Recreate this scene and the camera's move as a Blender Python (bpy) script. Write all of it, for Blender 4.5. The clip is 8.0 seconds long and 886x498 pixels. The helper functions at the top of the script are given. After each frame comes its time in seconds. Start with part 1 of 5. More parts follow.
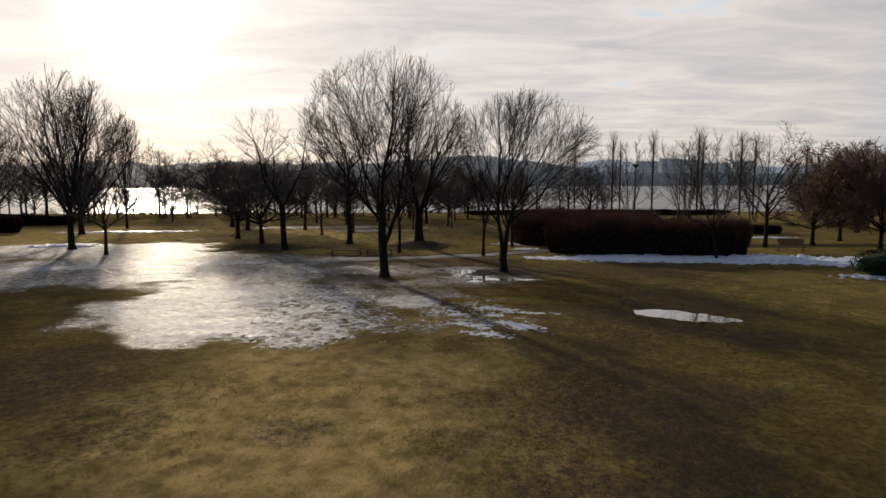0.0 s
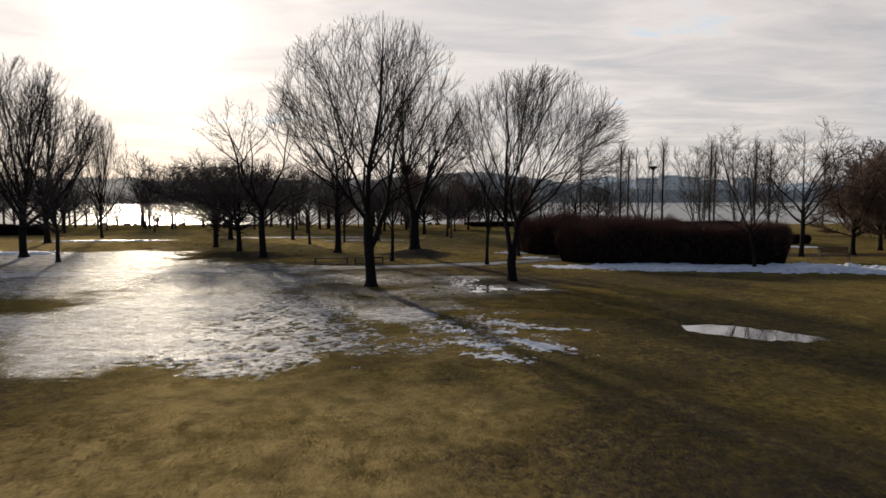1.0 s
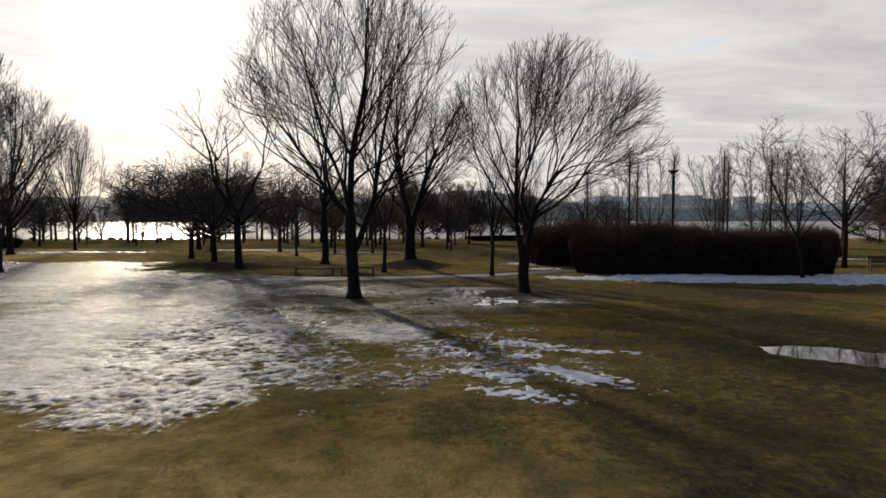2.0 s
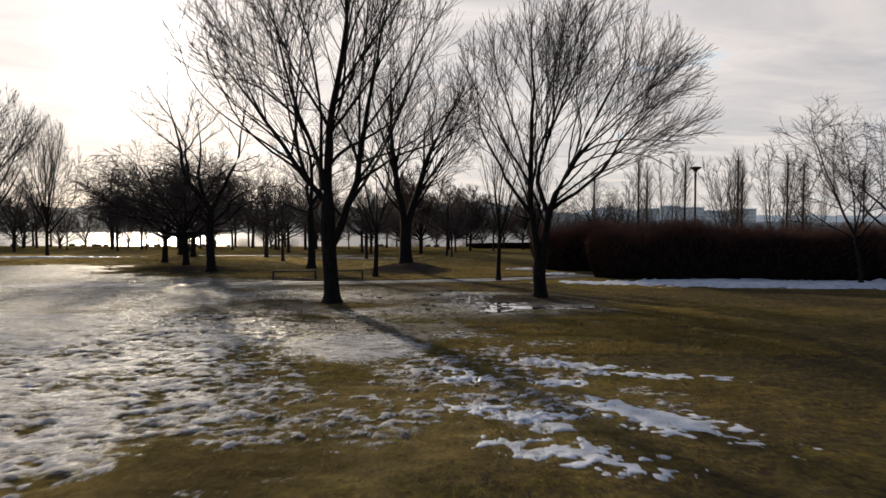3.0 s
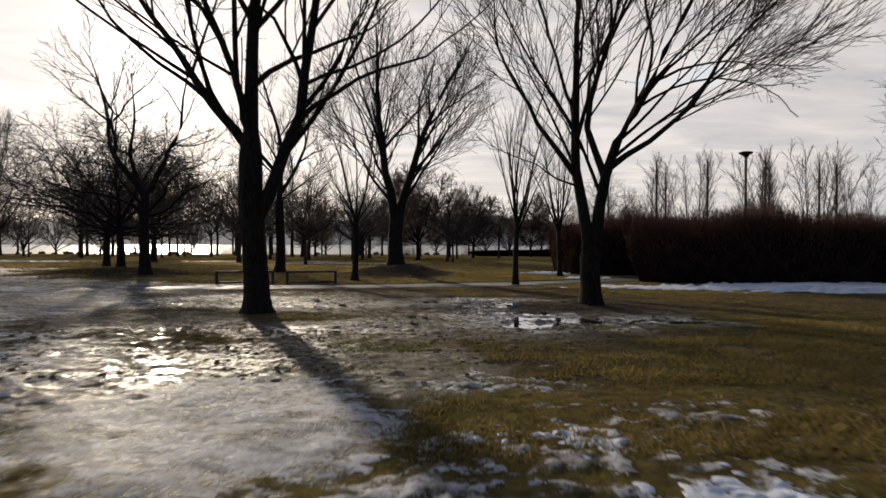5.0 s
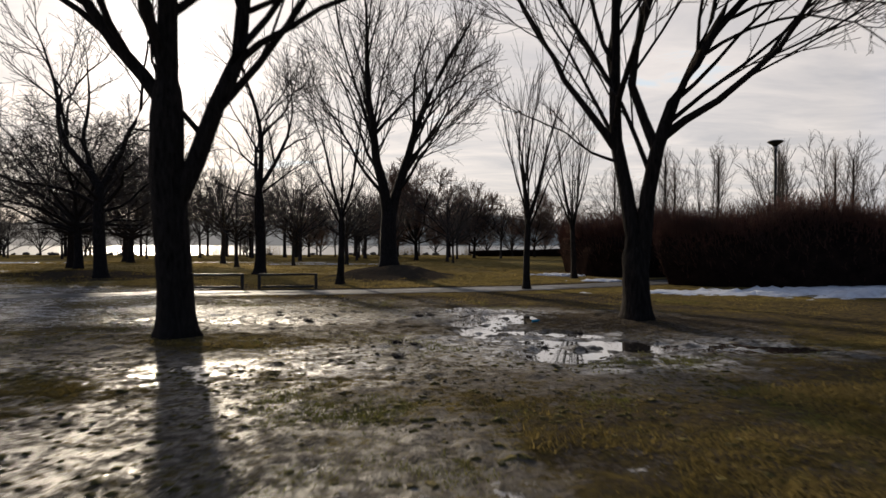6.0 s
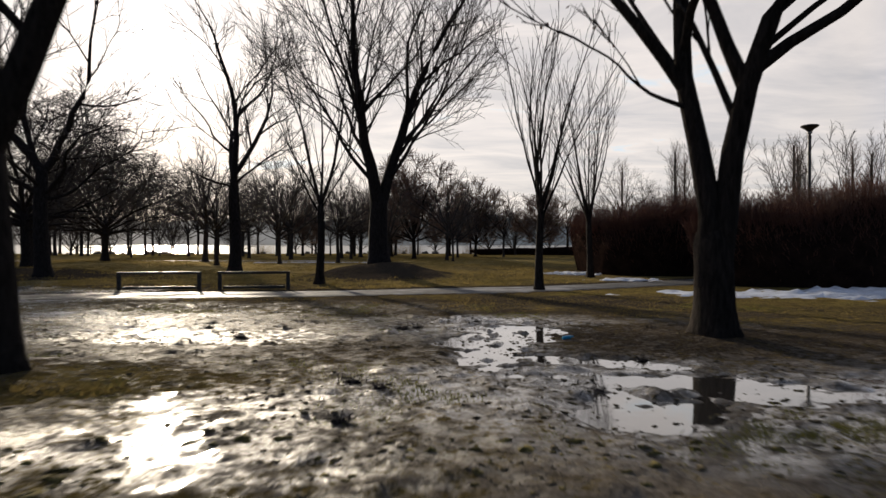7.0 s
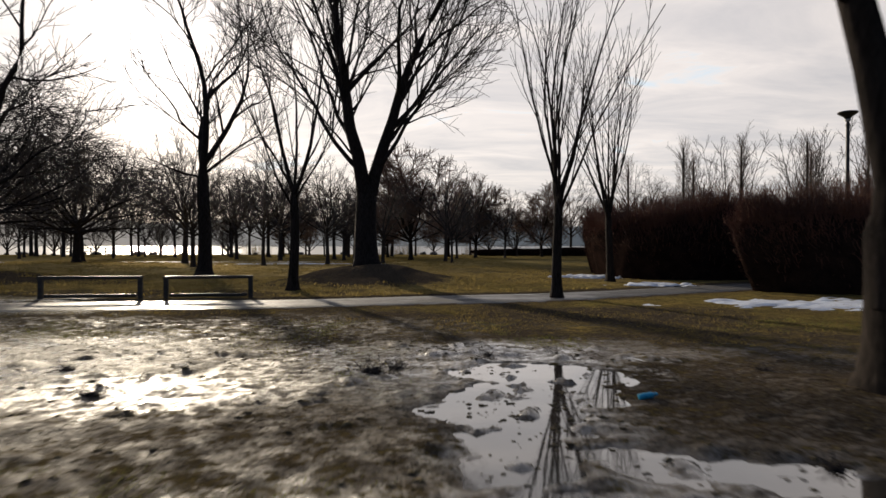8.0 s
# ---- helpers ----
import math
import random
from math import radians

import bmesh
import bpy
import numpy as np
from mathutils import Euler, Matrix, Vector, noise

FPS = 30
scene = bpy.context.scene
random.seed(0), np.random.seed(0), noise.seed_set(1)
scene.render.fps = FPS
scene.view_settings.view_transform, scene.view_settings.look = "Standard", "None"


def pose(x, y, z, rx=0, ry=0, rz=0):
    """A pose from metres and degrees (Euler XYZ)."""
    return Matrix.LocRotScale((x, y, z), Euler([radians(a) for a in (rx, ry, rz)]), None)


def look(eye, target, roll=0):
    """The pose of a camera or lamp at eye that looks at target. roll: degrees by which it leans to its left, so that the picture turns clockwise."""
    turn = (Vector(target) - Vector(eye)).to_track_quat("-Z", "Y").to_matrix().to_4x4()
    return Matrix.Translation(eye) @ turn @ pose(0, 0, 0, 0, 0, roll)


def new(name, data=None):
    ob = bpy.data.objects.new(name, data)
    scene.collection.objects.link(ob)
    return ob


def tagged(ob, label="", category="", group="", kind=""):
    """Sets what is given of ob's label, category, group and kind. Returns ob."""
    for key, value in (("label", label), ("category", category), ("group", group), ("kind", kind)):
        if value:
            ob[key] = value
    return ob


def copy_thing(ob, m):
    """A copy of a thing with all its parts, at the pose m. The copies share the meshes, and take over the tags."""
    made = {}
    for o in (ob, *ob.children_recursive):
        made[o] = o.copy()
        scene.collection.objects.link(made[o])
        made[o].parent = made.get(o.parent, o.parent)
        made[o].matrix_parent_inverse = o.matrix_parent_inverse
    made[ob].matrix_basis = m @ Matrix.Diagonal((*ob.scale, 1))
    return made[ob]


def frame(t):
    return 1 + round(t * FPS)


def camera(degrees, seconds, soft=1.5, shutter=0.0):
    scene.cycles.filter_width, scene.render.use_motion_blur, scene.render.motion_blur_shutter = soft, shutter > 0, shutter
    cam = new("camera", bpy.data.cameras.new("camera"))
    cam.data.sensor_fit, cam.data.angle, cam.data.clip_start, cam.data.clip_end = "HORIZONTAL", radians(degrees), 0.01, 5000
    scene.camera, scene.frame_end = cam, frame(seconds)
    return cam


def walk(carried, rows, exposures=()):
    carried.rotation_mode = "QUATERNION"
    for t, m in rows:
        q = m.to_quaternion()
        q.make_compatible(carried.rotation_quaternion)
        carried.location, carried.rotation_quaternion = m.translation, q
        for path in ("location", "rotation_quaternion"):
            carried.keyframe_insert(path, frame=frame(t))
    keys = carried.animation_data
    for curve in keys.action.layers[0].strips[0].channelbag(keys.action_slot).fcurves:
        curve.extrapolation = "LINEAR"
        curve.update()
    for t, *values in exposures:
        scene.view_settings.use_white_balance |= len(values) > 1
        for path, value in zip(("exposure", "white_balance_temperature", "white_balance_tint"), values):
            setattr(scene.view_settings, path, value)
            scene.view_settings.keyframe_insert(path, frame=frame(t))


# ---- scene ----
cam = camera(71.4, 8.0, shutter=0.45)
PATH = [
    (0, (0.21, 0.975, 5.126), (0.201, 2.963, 4.911), -0.2),
    (0.5, (0.242, 3.549, 4.521), (0.233, 5.54, 4.334), -0.1),
    (1, (0.279, 6.059, 3.989), (0.271, 8.052, 3.829), -0.1),
    (1.5, (0.302, 8.48, 3.498), (0.294, 10.476, 3.372), -0.1),
    (3, (0.332, 15.089, 2.294), (0.324, 17.088, 2.234), 0.1),
    (3.5, (0.343, 17.02, 1.978), (0.333, 19.019, 1.936), 0.1),
    (4.5, (0.35, 20.598, 1.455), (0.34, 22.598, 1.437), 0.2),
    (5.8, (0.363, 24.899, 1.346), (0.354, 26.899, 1.329), 0.0),
    (6.5, (0.408, 27.133, 1.186), (0.398, 29.133, 1.171), 0.1),
    (7, (0.469, 28.653, 1.109), (0.457, 30.653, 1.092), 0.0),
    (7.5, (0.48, 30.115, 1.065), (0.471, 32.115, 1.048), 0.1),
    (8, (0.502, 31.565, 1.048), (0.493, 33.565, 1.034), -0.0),
]
walk(cam, [(t, look(eye, target, roll)) for t, eye, target, roll in PATH], exposures=[(0.0, -0.05), (2.0, 0.02), (5.0, 0.06), (6.5, 0.09), (8.0, 0.16)])

# ---- light ----
SUN_AZ, SUN_EL = -25.0, 14.8          # degrees from +y towards +x, and above the horizon
sun_dir = Vector((math.sin(radians(SUN_AZ)) * math.cos(radians(SUN_EL)),
                  math.cos(radians(SUN_AZ)) * math.cos(radians(SUN_EL)), math.sin(radians(SUN_EL))))
sun = new("sun", bpy.data.lights.new("sun", "SUN"))
sun.data.energy, sun.data.angle, sun.data.color = 4.8, radians(1.8), (1.0, 0.86, 0.66)
sun.matrix_world = look(sun_dir * 50, (0, 0, 0))

world = bpy.data.worlds.new("winter_sky")
scene.world = world
world.use_nodes = True


def build_sky(nt):
    n, l = nt.nodes, nt.links
    n.clear()

    def node(kind, **kw):
        a = n.new(kind)
        for k, v in kw.items():
            if k == "op":
                a.operation = v
            elif k == "blend":
                a.data_type, a.blend_type = "RGBA", v
        return a

    def math_(op, a, b=None, c=None):
        m = node("ShaderNodeMath", op=op)
        for i, v in enumerate((a, b, c)):
            if v is None:
                continue
            if isinstance(v, (int, float)):
                m.inputs[i].default_value = v
            else:
                l.new(v, m.inputs[i])
        return m.outputs[0]

    out = node("ShaderNodeOutputWorld")
    bg = node("ShaderNodeBackground")
    sky = node("ShaderNodeTexSky")
    sky.sky_type, sky.sun_disc = "NISHITA", False
    sky.sun_elevation, sky.sun_rotation = radians(SUN_EL), radians(SUN_AZ)
    tc = node("ShaderNodeTexCoord")
    sep = node("ShaderNodeSeparateXYZ")
    l.new(tc.outputs["Generated"], sep.inputs[0])
    # clouds lie in a flat layer overhead
    zz = math_("ADD", math_("MAXIMUM", sep.outputs[2], 0.0), 0.07)
    comb = node("ShaderNodeCombineXYZ")
    l.new(math_("DIVIDE", sep.outputs[0], zz), comb.inputs[0])
    l.new(math_("DIVIDE", sep.outputs[1], zz), comb.inputs[1])
    n1 = node("ShaderNodeTexNoise")
    n1.inputs["Scale"].default_value, n1.inputs["Detail"].default_value = 1.5, 8.0
    n1.inputs["Roughness"].default_value, n1.inputs["Distortion"].default_value = 0.6, 0.7
    stretch = node("ShaderNodeMapping")
    stretch.inputs["Scale"].default_value = (0.7, 1.3, 1.0)
    stretch.inputs["Rotation"].default_value = (0, 0, radians(12))
    l.new(comb.outputs[0], stretch.inputs[0])
    l.new(stretch.outputs[0], n1.inputs["Vector"])
    dens = node("ShaderNodeMapRange")
    dens.inputs["From Min"].default_value, dens.inputs["From Max"].default_value = 0.36, 0.66
    l.new(n1.outputs[0], dens.inputs[0])
    # brightness of the cloud sheet rises towards the sun behind it
    dot = node("ShaderNodeVectorMath", op="DOT_PRODUCT")
    nrm = node("ShaderNodeVectorMath", op="NORMALIZE")
    l.new(tc.outputs["Generated"], nrm.inputs[0])
    l.new(nrm.outputs[0], dot.inputs[0])
    dot.inputs[1].default_value = sun_dir
    d = math_("MAXIMUM", dot.outputs["Value"], 0.0)
    halo = math_("ADD", math_("ADD", math_("MULTIPLY", math_("POWER", d, 8.0), 0.1), math_("MULTIPLY", math_("POWER", d, 45.0), 0.2)), math_("MULTIPLY", math_("POWER", d, 400.0), 1.2))
    side = node("ShaderNodeMapRange")
    side.interpolation_type = "SMOOTHSTEP"
    for i, v in enumerate((-0.35, 0.75, SKY_BACK, SKY_BASE)):
        side.inputs[i + 1].default_value = v
    l.new(dot.outputs["Value"], side.inputs[0])
    over = node("ShaderNodeMapRange")
    over.interpolation_type = "SMOOTHSTEP"
    for i, v in enumerate((0.36, 0.92, 0.0, 1.0)):
        over.inputs[i + 1].default_value = v
    l.new(sep.outputs[2], over.inputs[0])
    bright = math_("ADD", math_("MULTIPLY", side.outputs[0], math_("SUBTRACT", 1.0, math_("MULTIPLY", over.outputs[0], 0.4))), halo)
    ramp = node("ShaderNodeMix", blend="MIX")
    ramp.inputs["A"].default_value = (1.0, 0.91, 0.86, 1)      # thin bright cloud
    ramp.inputs["B"].default_value = (0.7, 0.665, 0.67, 1)     # thick grey cloud
    l.new(dens.outputs[0], ramp.inputs["Factor"])
    gap = node("ShaderNodeMapRange")
    for i, v in enumerate((0.37, 0.3, 0.0, 0.8)):
        gap.inputs[i + 1].default_value = v
    l.new(n1.outputs[0], gap.inputs[0])
    rift = node("ShaderNodeMix", blend="MIX")                  # pale blue where the sheet is torn
    l.new(gap.outputs[0], rift.inputs["Factor"])
    l.new(ramp.outputs["Result"], rift.inputs["A"])
    rift.inputs["B"].default_value = (0.78, 0.9, 1.0, 1)
    lit = node("ShaderNodeVectorMath", op="SCALE")
    l.new(rift.outputs["Result"], lit.inputs[0])
    l.new(bright, lit.inputs["Scale"])
    cool = node("ShaderNodeMix", blend="MIX")
    cool.inputs["A"].default_value, cool.inputs["B"].default_value = (0.5, 0.8, 1.4, 1), (1.0, 1.0, 1.0, 1)
    turn = node("ShaderNodeMapRange")
    for i, v in enumerate((0.05, 0.55, 0.0, 1.0)):
        turn.inputs[i + 1].default_value = v
    l.new(dot.outputs["Value"], turn.inputs[0])
    l.new(math_("MULTIPLY", turn.outputs[0], math_("SUBTRACT", 1.0, math_("MULTIPLY", over.outputs[0], 0.3))), cool.inputs["Factor"])
    tint = node("ShaderNodeVectorMath", op="MULTIPLY")
    l.new(lit.outputs[0], tint.inputs[0])
    l.new(cool.outputs["Result"], tint.inputs[1])
    skyc = node("ShaderNodeVectorMath", op="SCALE")
    l.new(sky.outputs[0], skyc.inputs[0])
    skyc.inputs["Scale"].default_value = 0.009
    tot = node("ShaderNodeVectorMath", op="ADD")
    l.new(tint.outputs[0], tot.inputs[0])
    l.new(skyc.outputs[0], tot.inputs[1])
    l.new(tot.outputs[0], bg.inputs[0])
    bg.inputs[1].default_value = 1.0
    l.new(bg.outputs[0], out.inputs[0])


SKY_BACK, SKY_BASE = 0.17, 0.78
build_sky(world.node_tree)


# ---- materials ----
class Mat:
    """A small node builder round one Principled shader."""

    def __init__(self, name):
        self.m = bpy.data.materials.new(name)
        self.m.use_nodes = True
        self.nt = self.m.node_tree
        self.n, self.l = self.nt.nodes, self.nt.links
        self.p = self.n["Principled BSDF"]
        self.out = self.n["Material Output"]
        tc = self.n.new("ShaderNodeTexCoord")
        geo = self.n.new("ShaderNodeNewGeometry")
        self.obj, self.pos = tc.outputs["Object"], geo.outputs["Position"]
        self.island = geo.outputs["Random Per Island"]

    def set(self, key, v):
        if isinstance(v, (int, float, tuple)):
            self.p.inputs[key].default_value = v
        else:
            self.l.new(v, self.p.inputs[key])

    def noise(self, scale, detail=4.0, rough=0.55, vec=None, stretch=None, distort=0.0):
        t = self.n.new("ShaderNodeTexNoise")
        t.inputs["Scale"].default_value, t.inputs["Detail"].default_value = scale, detail
        t.inputs["Roughness"].default_value, t.inputs["Distortion"].default_value = rough, distort
        v = vec or self.pos
        if stretch:
            mp = self.n.new("ShaderNodeMapping")
            mp.inputs["Scale"].default_value = stretch
            self.l.new(v, mp.inputs[0])
            v = mp.outputs[0]
        self.l.new(v, t.inputs["Vector"])
        return t.outputs[0]

    def rng(self, v, a, b, c=0.0, d=1.0):
        r = self.n.new("ShaderNodeMapRange")
        for i, x in enumerate((a, b, c, d)):
            r.inputs[i + 1].default_value = x
        self.l.new(v, r.inputs[0])
        return r.outputs[0]

    def math(self, op, a, b=0.0):
        m = self.n.new("ShaderNodeMath")
        m.operation = op
        for i, v in enumerate((a, b)):
            if isinstance(v, (int, float)):
                m.inputs[i].default_value = v
            else:
                self.l.new(v, m.inputs[i])
        return m.outputs[0]

    def mix(self, f, a, b):
        m = self.n.new("ShaderNodeMix")
        m.data_type = "RGBA"
        for key, v in (("Factor", f), ("A", a), ("B", b)):
            i = m.inputs[key] if key == "Factor" else [s for s in m.inputs if s.name == key and s.type == "RGBA"][0]
            if isinstance(v, (int, float)):
                i.default_value = v
            elif isinstance(v, tuple):
                i.default_value = (*v[:3], 1)
            else:
                self.l.new(v, i)
        return [s for s in m.outputs if s.type == "RGBA"][0]

    def mixf(self, f, a, b):
        m = self.n.new("ShaderNodeMix")
        for i, v in ((0, f), (2, a), (3, b)):
            if isinstance(v, (int, float)):
                m.inputs[i].default_value = v
            else:
                self.l.new(v, m.inputs[i])
        return m.outputs[0]

    def attr(self, name):
        a = self.n.new("ShaderNodeAttribute")
        a.attribute_name = name
        return a.outputs["Fac"]

    def bump(self, h, strength=0.5, dist=0.02):
        b = self.n.new("ShaderNodeBump")
        b.inputs["Strength"].default_value = strength if isinstance(strength, (int, float)) else 1.0
        if not isinstance(strength, (int, float)):
            self.l.new(strength, b.inputs["Strength"])
        b.inputs["Distance"].default_value = dist
        self.l.new(h, b.inputs["Height"])
        self.l.new(b.outputs[0], self.p.inputs["Normal"])


def mat_bark(name, dark, light, scale=1.0):
    k = Mat(name)
    ridges = k.noise(9 * scale, 6, 0.65, stretch=(3.0, 3.0, 0.55), distort=0.6)
    blot = k.noise(1.3 * scale, 3)
    c = k.mix(k.rng(ridges, 0.35, 0.68), dark, light)
    c = k.mix(k.rng(blot, 0.52, 0.72, 0.0, 0.5), c, tuple(0.6 * a + 0.006 for a in light))
    k.set("Base Color", c)
    k.set("Roughness", 0.95)
    k.set("Specular IOR Level", 0.05)
    k.bump(ridges, 1.0, 0.035)
    return k.m


def mat_plain(name, a, b, scale=6.0, rough=0.8, bump=0.3, dist=0.01, metal=0.0, stretch=None, spec=0.4):
    k = Mat(name)
    f = k.noise(scale, 5, stretch=stretch)
    g = k.noise(scale * 7, 3, stretch=stretch)
    c = k.mix(k.rng(f, 0.35, 0.65), a, b)
    c = k.mix(k.rng(g, 0.4, 0.75, 0.0, 0.45), c, tuple(x * 0.6 for x in a))
    k.set("Base Color", c)
    k.set("Roughness", k.rng(f, 0.3, 0.7, max(rough - 0.12, 0.02), min(rough + 0.1, 1.0)))
    k.set("Metallic", metal)
    k.set("Specular IOR Level", spec)
    k.bump(g, bump, dist)
    return k.m


BARK = mat_bark("bark_grey_brown", (0.012, 0.0098, 0.0085), (0.048, 0.038, 0.032))
BARK_DARK = mat_bark("bark_dark", (0.014, 0.012, 0.0115), (0.05, 0.041, 0.037), 1.4)
# lighter than the bark up close, partly in place of haze
BARK_SHORE = mat_bark("bark_grey_shore", (0.025, 0.021, 0.02), (0.075, 0.064, 0.057), 1.4)
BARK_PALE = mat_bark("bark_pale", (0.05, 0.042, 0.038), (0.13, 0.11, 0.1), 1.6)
TWIG = mat_plain("twig", (0.03, 0.023, 0.02), (0.06, 0.045, 0.037), 3.0, 0.85, 0.1)
TWIG_RED = mat_plain("twig_red_brown", (0.11, 0.066, 0.049), (0.19, 0.115, 0.082), 2.0, 0.85, 0.1)
TWIG_GREY = mat_plain("twig_grey_brown", (0.045, 0.035, 0.03), (0.09, 0.07, 0.058), 3.0, 0.85, 0.1)
# near black, so that the core passes for the shade between the twigs
HEDGE_CORE = mat_plain("hedge_inner_shade", (0.012, 0.008, 0.007), (0.03, 0.018, 0.014), 3.0, 0.95, 0.8, 0.05, spec=0.0)
HEDGE_TWIG = mat_plain("hedge_twig", (0.065, 0.028, 0.019), (0.15, 0.062, 0.039), 0.8, 0.9, 0.2)
LEAF_DRY = mat_plain("dry_leaf", (0.09, 0.035, 0.015), (0.16, 0.075, 0.03), 5.0, 0.8, 0.2)
LEAF_GREEN = mat_plain("evergreen_leaf", (0.008, 0.018, 0.008), (0.022, 0.038, 0.014), 4.0, 0.75, 0.2, spec=0.1)
WOOD = mat_plain("weathered_wood", (0.025, 0.02, 0.016), (0.062, 0.05, 0.04), 3.0, 0.55, 0.5, 0.006, stretch=(1, 1, 8))
WOOD_RED = mat_plain("bench_wood", (0.06, 0.027, 0.017), (0.11, 0.05, 0.032), 3.0, 0.6, 0.4, 0.005)
METAL_DARK = mat_plain("dark_painted_metal", (0.018, 0.018, 0.02), (0.035, 0.034, 0.036), 5.0, 0.45, 0.1, 0.003, metal=0.3)
GLASS_LAMP = mat_plain("lamp_diffuser", (0.3, 0.3, 0.3), (0.4, 0.4, 0.39), 8.0, 0.35, 0.05, 0.002)
BLUE_PLASTIC = mat_plain("blue_plastic", (0.02, 0.28, 0.48), (0.03, 0.38, 0.6), 20.0, 0.35, 0.1, 0.003)
STONE = mat_plain("shore_stone", (0.07, 0.066, 0.062), (0.19, 0.18, 0.17), 4.0, 0.85, 0.6, 0.03)


# Haze over distant things, put in as a faint glow of their surface.
def mat_haze_glow(name, a, b, glow, strength):
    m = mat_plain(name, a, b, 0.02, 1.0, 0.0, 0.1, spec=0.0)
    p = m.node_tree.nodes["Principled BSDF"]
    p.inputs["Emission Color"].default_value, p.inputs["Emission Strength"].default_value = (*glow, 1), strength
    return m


def mat_mist_glow(name):
    """Woods far over the water, thin mist put in as a glow: warm and bright below the sun, cool and darker away from
    it.
    """
    k = Mat(name)
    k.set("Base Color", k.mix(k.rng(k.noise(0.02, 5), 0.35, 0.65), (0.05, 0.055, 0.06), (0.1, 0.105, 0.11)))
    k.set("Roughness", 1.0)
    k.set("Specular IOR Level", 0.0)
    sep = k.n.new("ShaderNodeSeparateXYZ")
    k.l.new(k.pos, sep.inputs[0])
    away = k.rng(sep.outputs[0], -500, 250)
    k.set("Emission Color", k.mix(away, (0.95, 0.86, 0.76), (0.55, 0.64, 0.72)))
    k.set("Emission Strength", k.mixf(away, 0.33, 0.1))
    return k.m


HAZE_WOOD = mat_mist_glow("mist_glow_far_wood")
HAZE_HILL = mat_haze_glow("hazy_far_hill", (0.1, 0.12, 0.14), (0.13, 0.15, 0.17), (0.6, 0.68, 0.78), 0.3)
FAR_WALL = mat_haze_glow("hazy_far_wall", (0.12, 0.13, 0.145), (0.17, 0.18, 0.195), (0.5, 0.58, 0.66), 0.17)
FAR_GLASS = mat_haze_glow("hazy_far_window", (0.14, 0.16, 0.18), (0.2, 0.22, 0.24), (0.62, 0.68, 0.76), 0.2)
REED = mat_plain("dry_reed", (0.25, 0.19, 0.1), (0.36, 0.28, 0.16), 3.0, 0.9, 0.1)


def mat_ground():
    k = Mat("winter_lawn")
    wet, slush, path = k.attr("wet"), k.attr("slush"), k.attr("bare")
    soak, straw = k.attr("soaked"), k.attr("straw")
    big = k.noise(0.22, 4)
    mid = k.noise(1.6, 5, 0.6)
    fine = k.noise(26, 6, 0.7)
    blades = k.noise(75, 3, 0.7)
    # dry winter grass: olive, straw and brown
    tuft = k.noise(7.5, 5, 0.65)
    patch = k.noise(0.65, 4, 0.6, distort=0.6)
    grass = k.mix(k.rng(mid, 0.36, 0.64), (0.126, 0.099, 0.0245), (0.275, 0.192, 0.056))
    grass = k.mix(k.rng(k.noise(1.1, 4, 0.6, distort=0.4), 0.5, 0.66, 0.0, 0.6), grass, (0.105, 0.112, 0.024))
    grass = k.mix(k.rng(big, 0.42, 0.62, 0.0, 0.75), grass, (0.105, 0.082, 0.026))
    grass = k.mix(k.rng(patch, 0.47, 0.62, 0.0, 0.85), grass, (0.065, 0.046, 0.019))
    grass = k.mix(k.rng(tuft, 0.45, 0.62, 0.0, 0.92), grass, (0.03, 0.023, 0.01))
    grass = k.mix(k.rng(fine, 0.45, 0.7, 0.0, 0.75), grass, (0.035, 0.025, 0.01))
    grass = k.mix(k.rng(blades, 0.56, 0.72, 0.0, 0.55), grass, (0.25, 0.18, 0.07))
    # dry stalks, and the sunlit gold of the far lawn put into the colour
    grass = k.mix(k.math("MULTIPLY", straw, k.rng(mid, 0.36, 0.6, 0.35, 1.0)), grass, k.mix(k.rng(fine, 0.4, 0.65), (0.6, 0.44, 0.19), (0.32, 0.235, 0.1)))
    # trodden earth, also the colour of the crown shade put on the lawn
    soil_and_shade = k.mix(k.rng(fine, 0.35, 0.65), (0.03, 0.024, 0.018), (0.1, 0.08, 0.06))
    mud = k.mix(k.rng(fine, 0.35, 0.65), (0.045, 0.037, 0.03), (0.145, 0.122, 0.098))
    mud = k.mix(k.rng(k.noise(5.2, 6, 0.68), 0.5, 0.68, 0.0, 0.6), mud, (0.032, 0.027, 0.021))
    edge, speck = k.noise(5.5, 5, 0.66), k.noise(19, 4, 0.65)
    # broken slush: lumps and sheets with wet grass showing in between
    lump = k.noise(3.4, 6, 0.66, stretch=(0.8, 1.25, 1.0), distort=0.7)
    crumb = k.noise(17, 5, 0.65, distort=0.5)
    ice = k.mix(k.rng(lump, 0.4, 0.62), (0.27, 0.255, 0.25), (0.64, 0.63, 0.645))
    ice = k.mix(k.rng(crumb, 0.54, 0.72, 0.0, 0.5), ice, (0.14, 0.13, 0.11))
    rag = k.math("ADD", k.math("MULTIPLY", k.math("SUBTRACT", edge, 0.5), 1.3), k.math("MULTIPLY", k.math("SUBTRACT", speck, 0.5), 1.2))
    fw = k.rng(k.math("ADD", wet, rag), 0.36, 0.64)
    drift = k.noise(0.85, 4, 0.55, stretch=(0.7, 1.3, 1.0), distort=0.8)
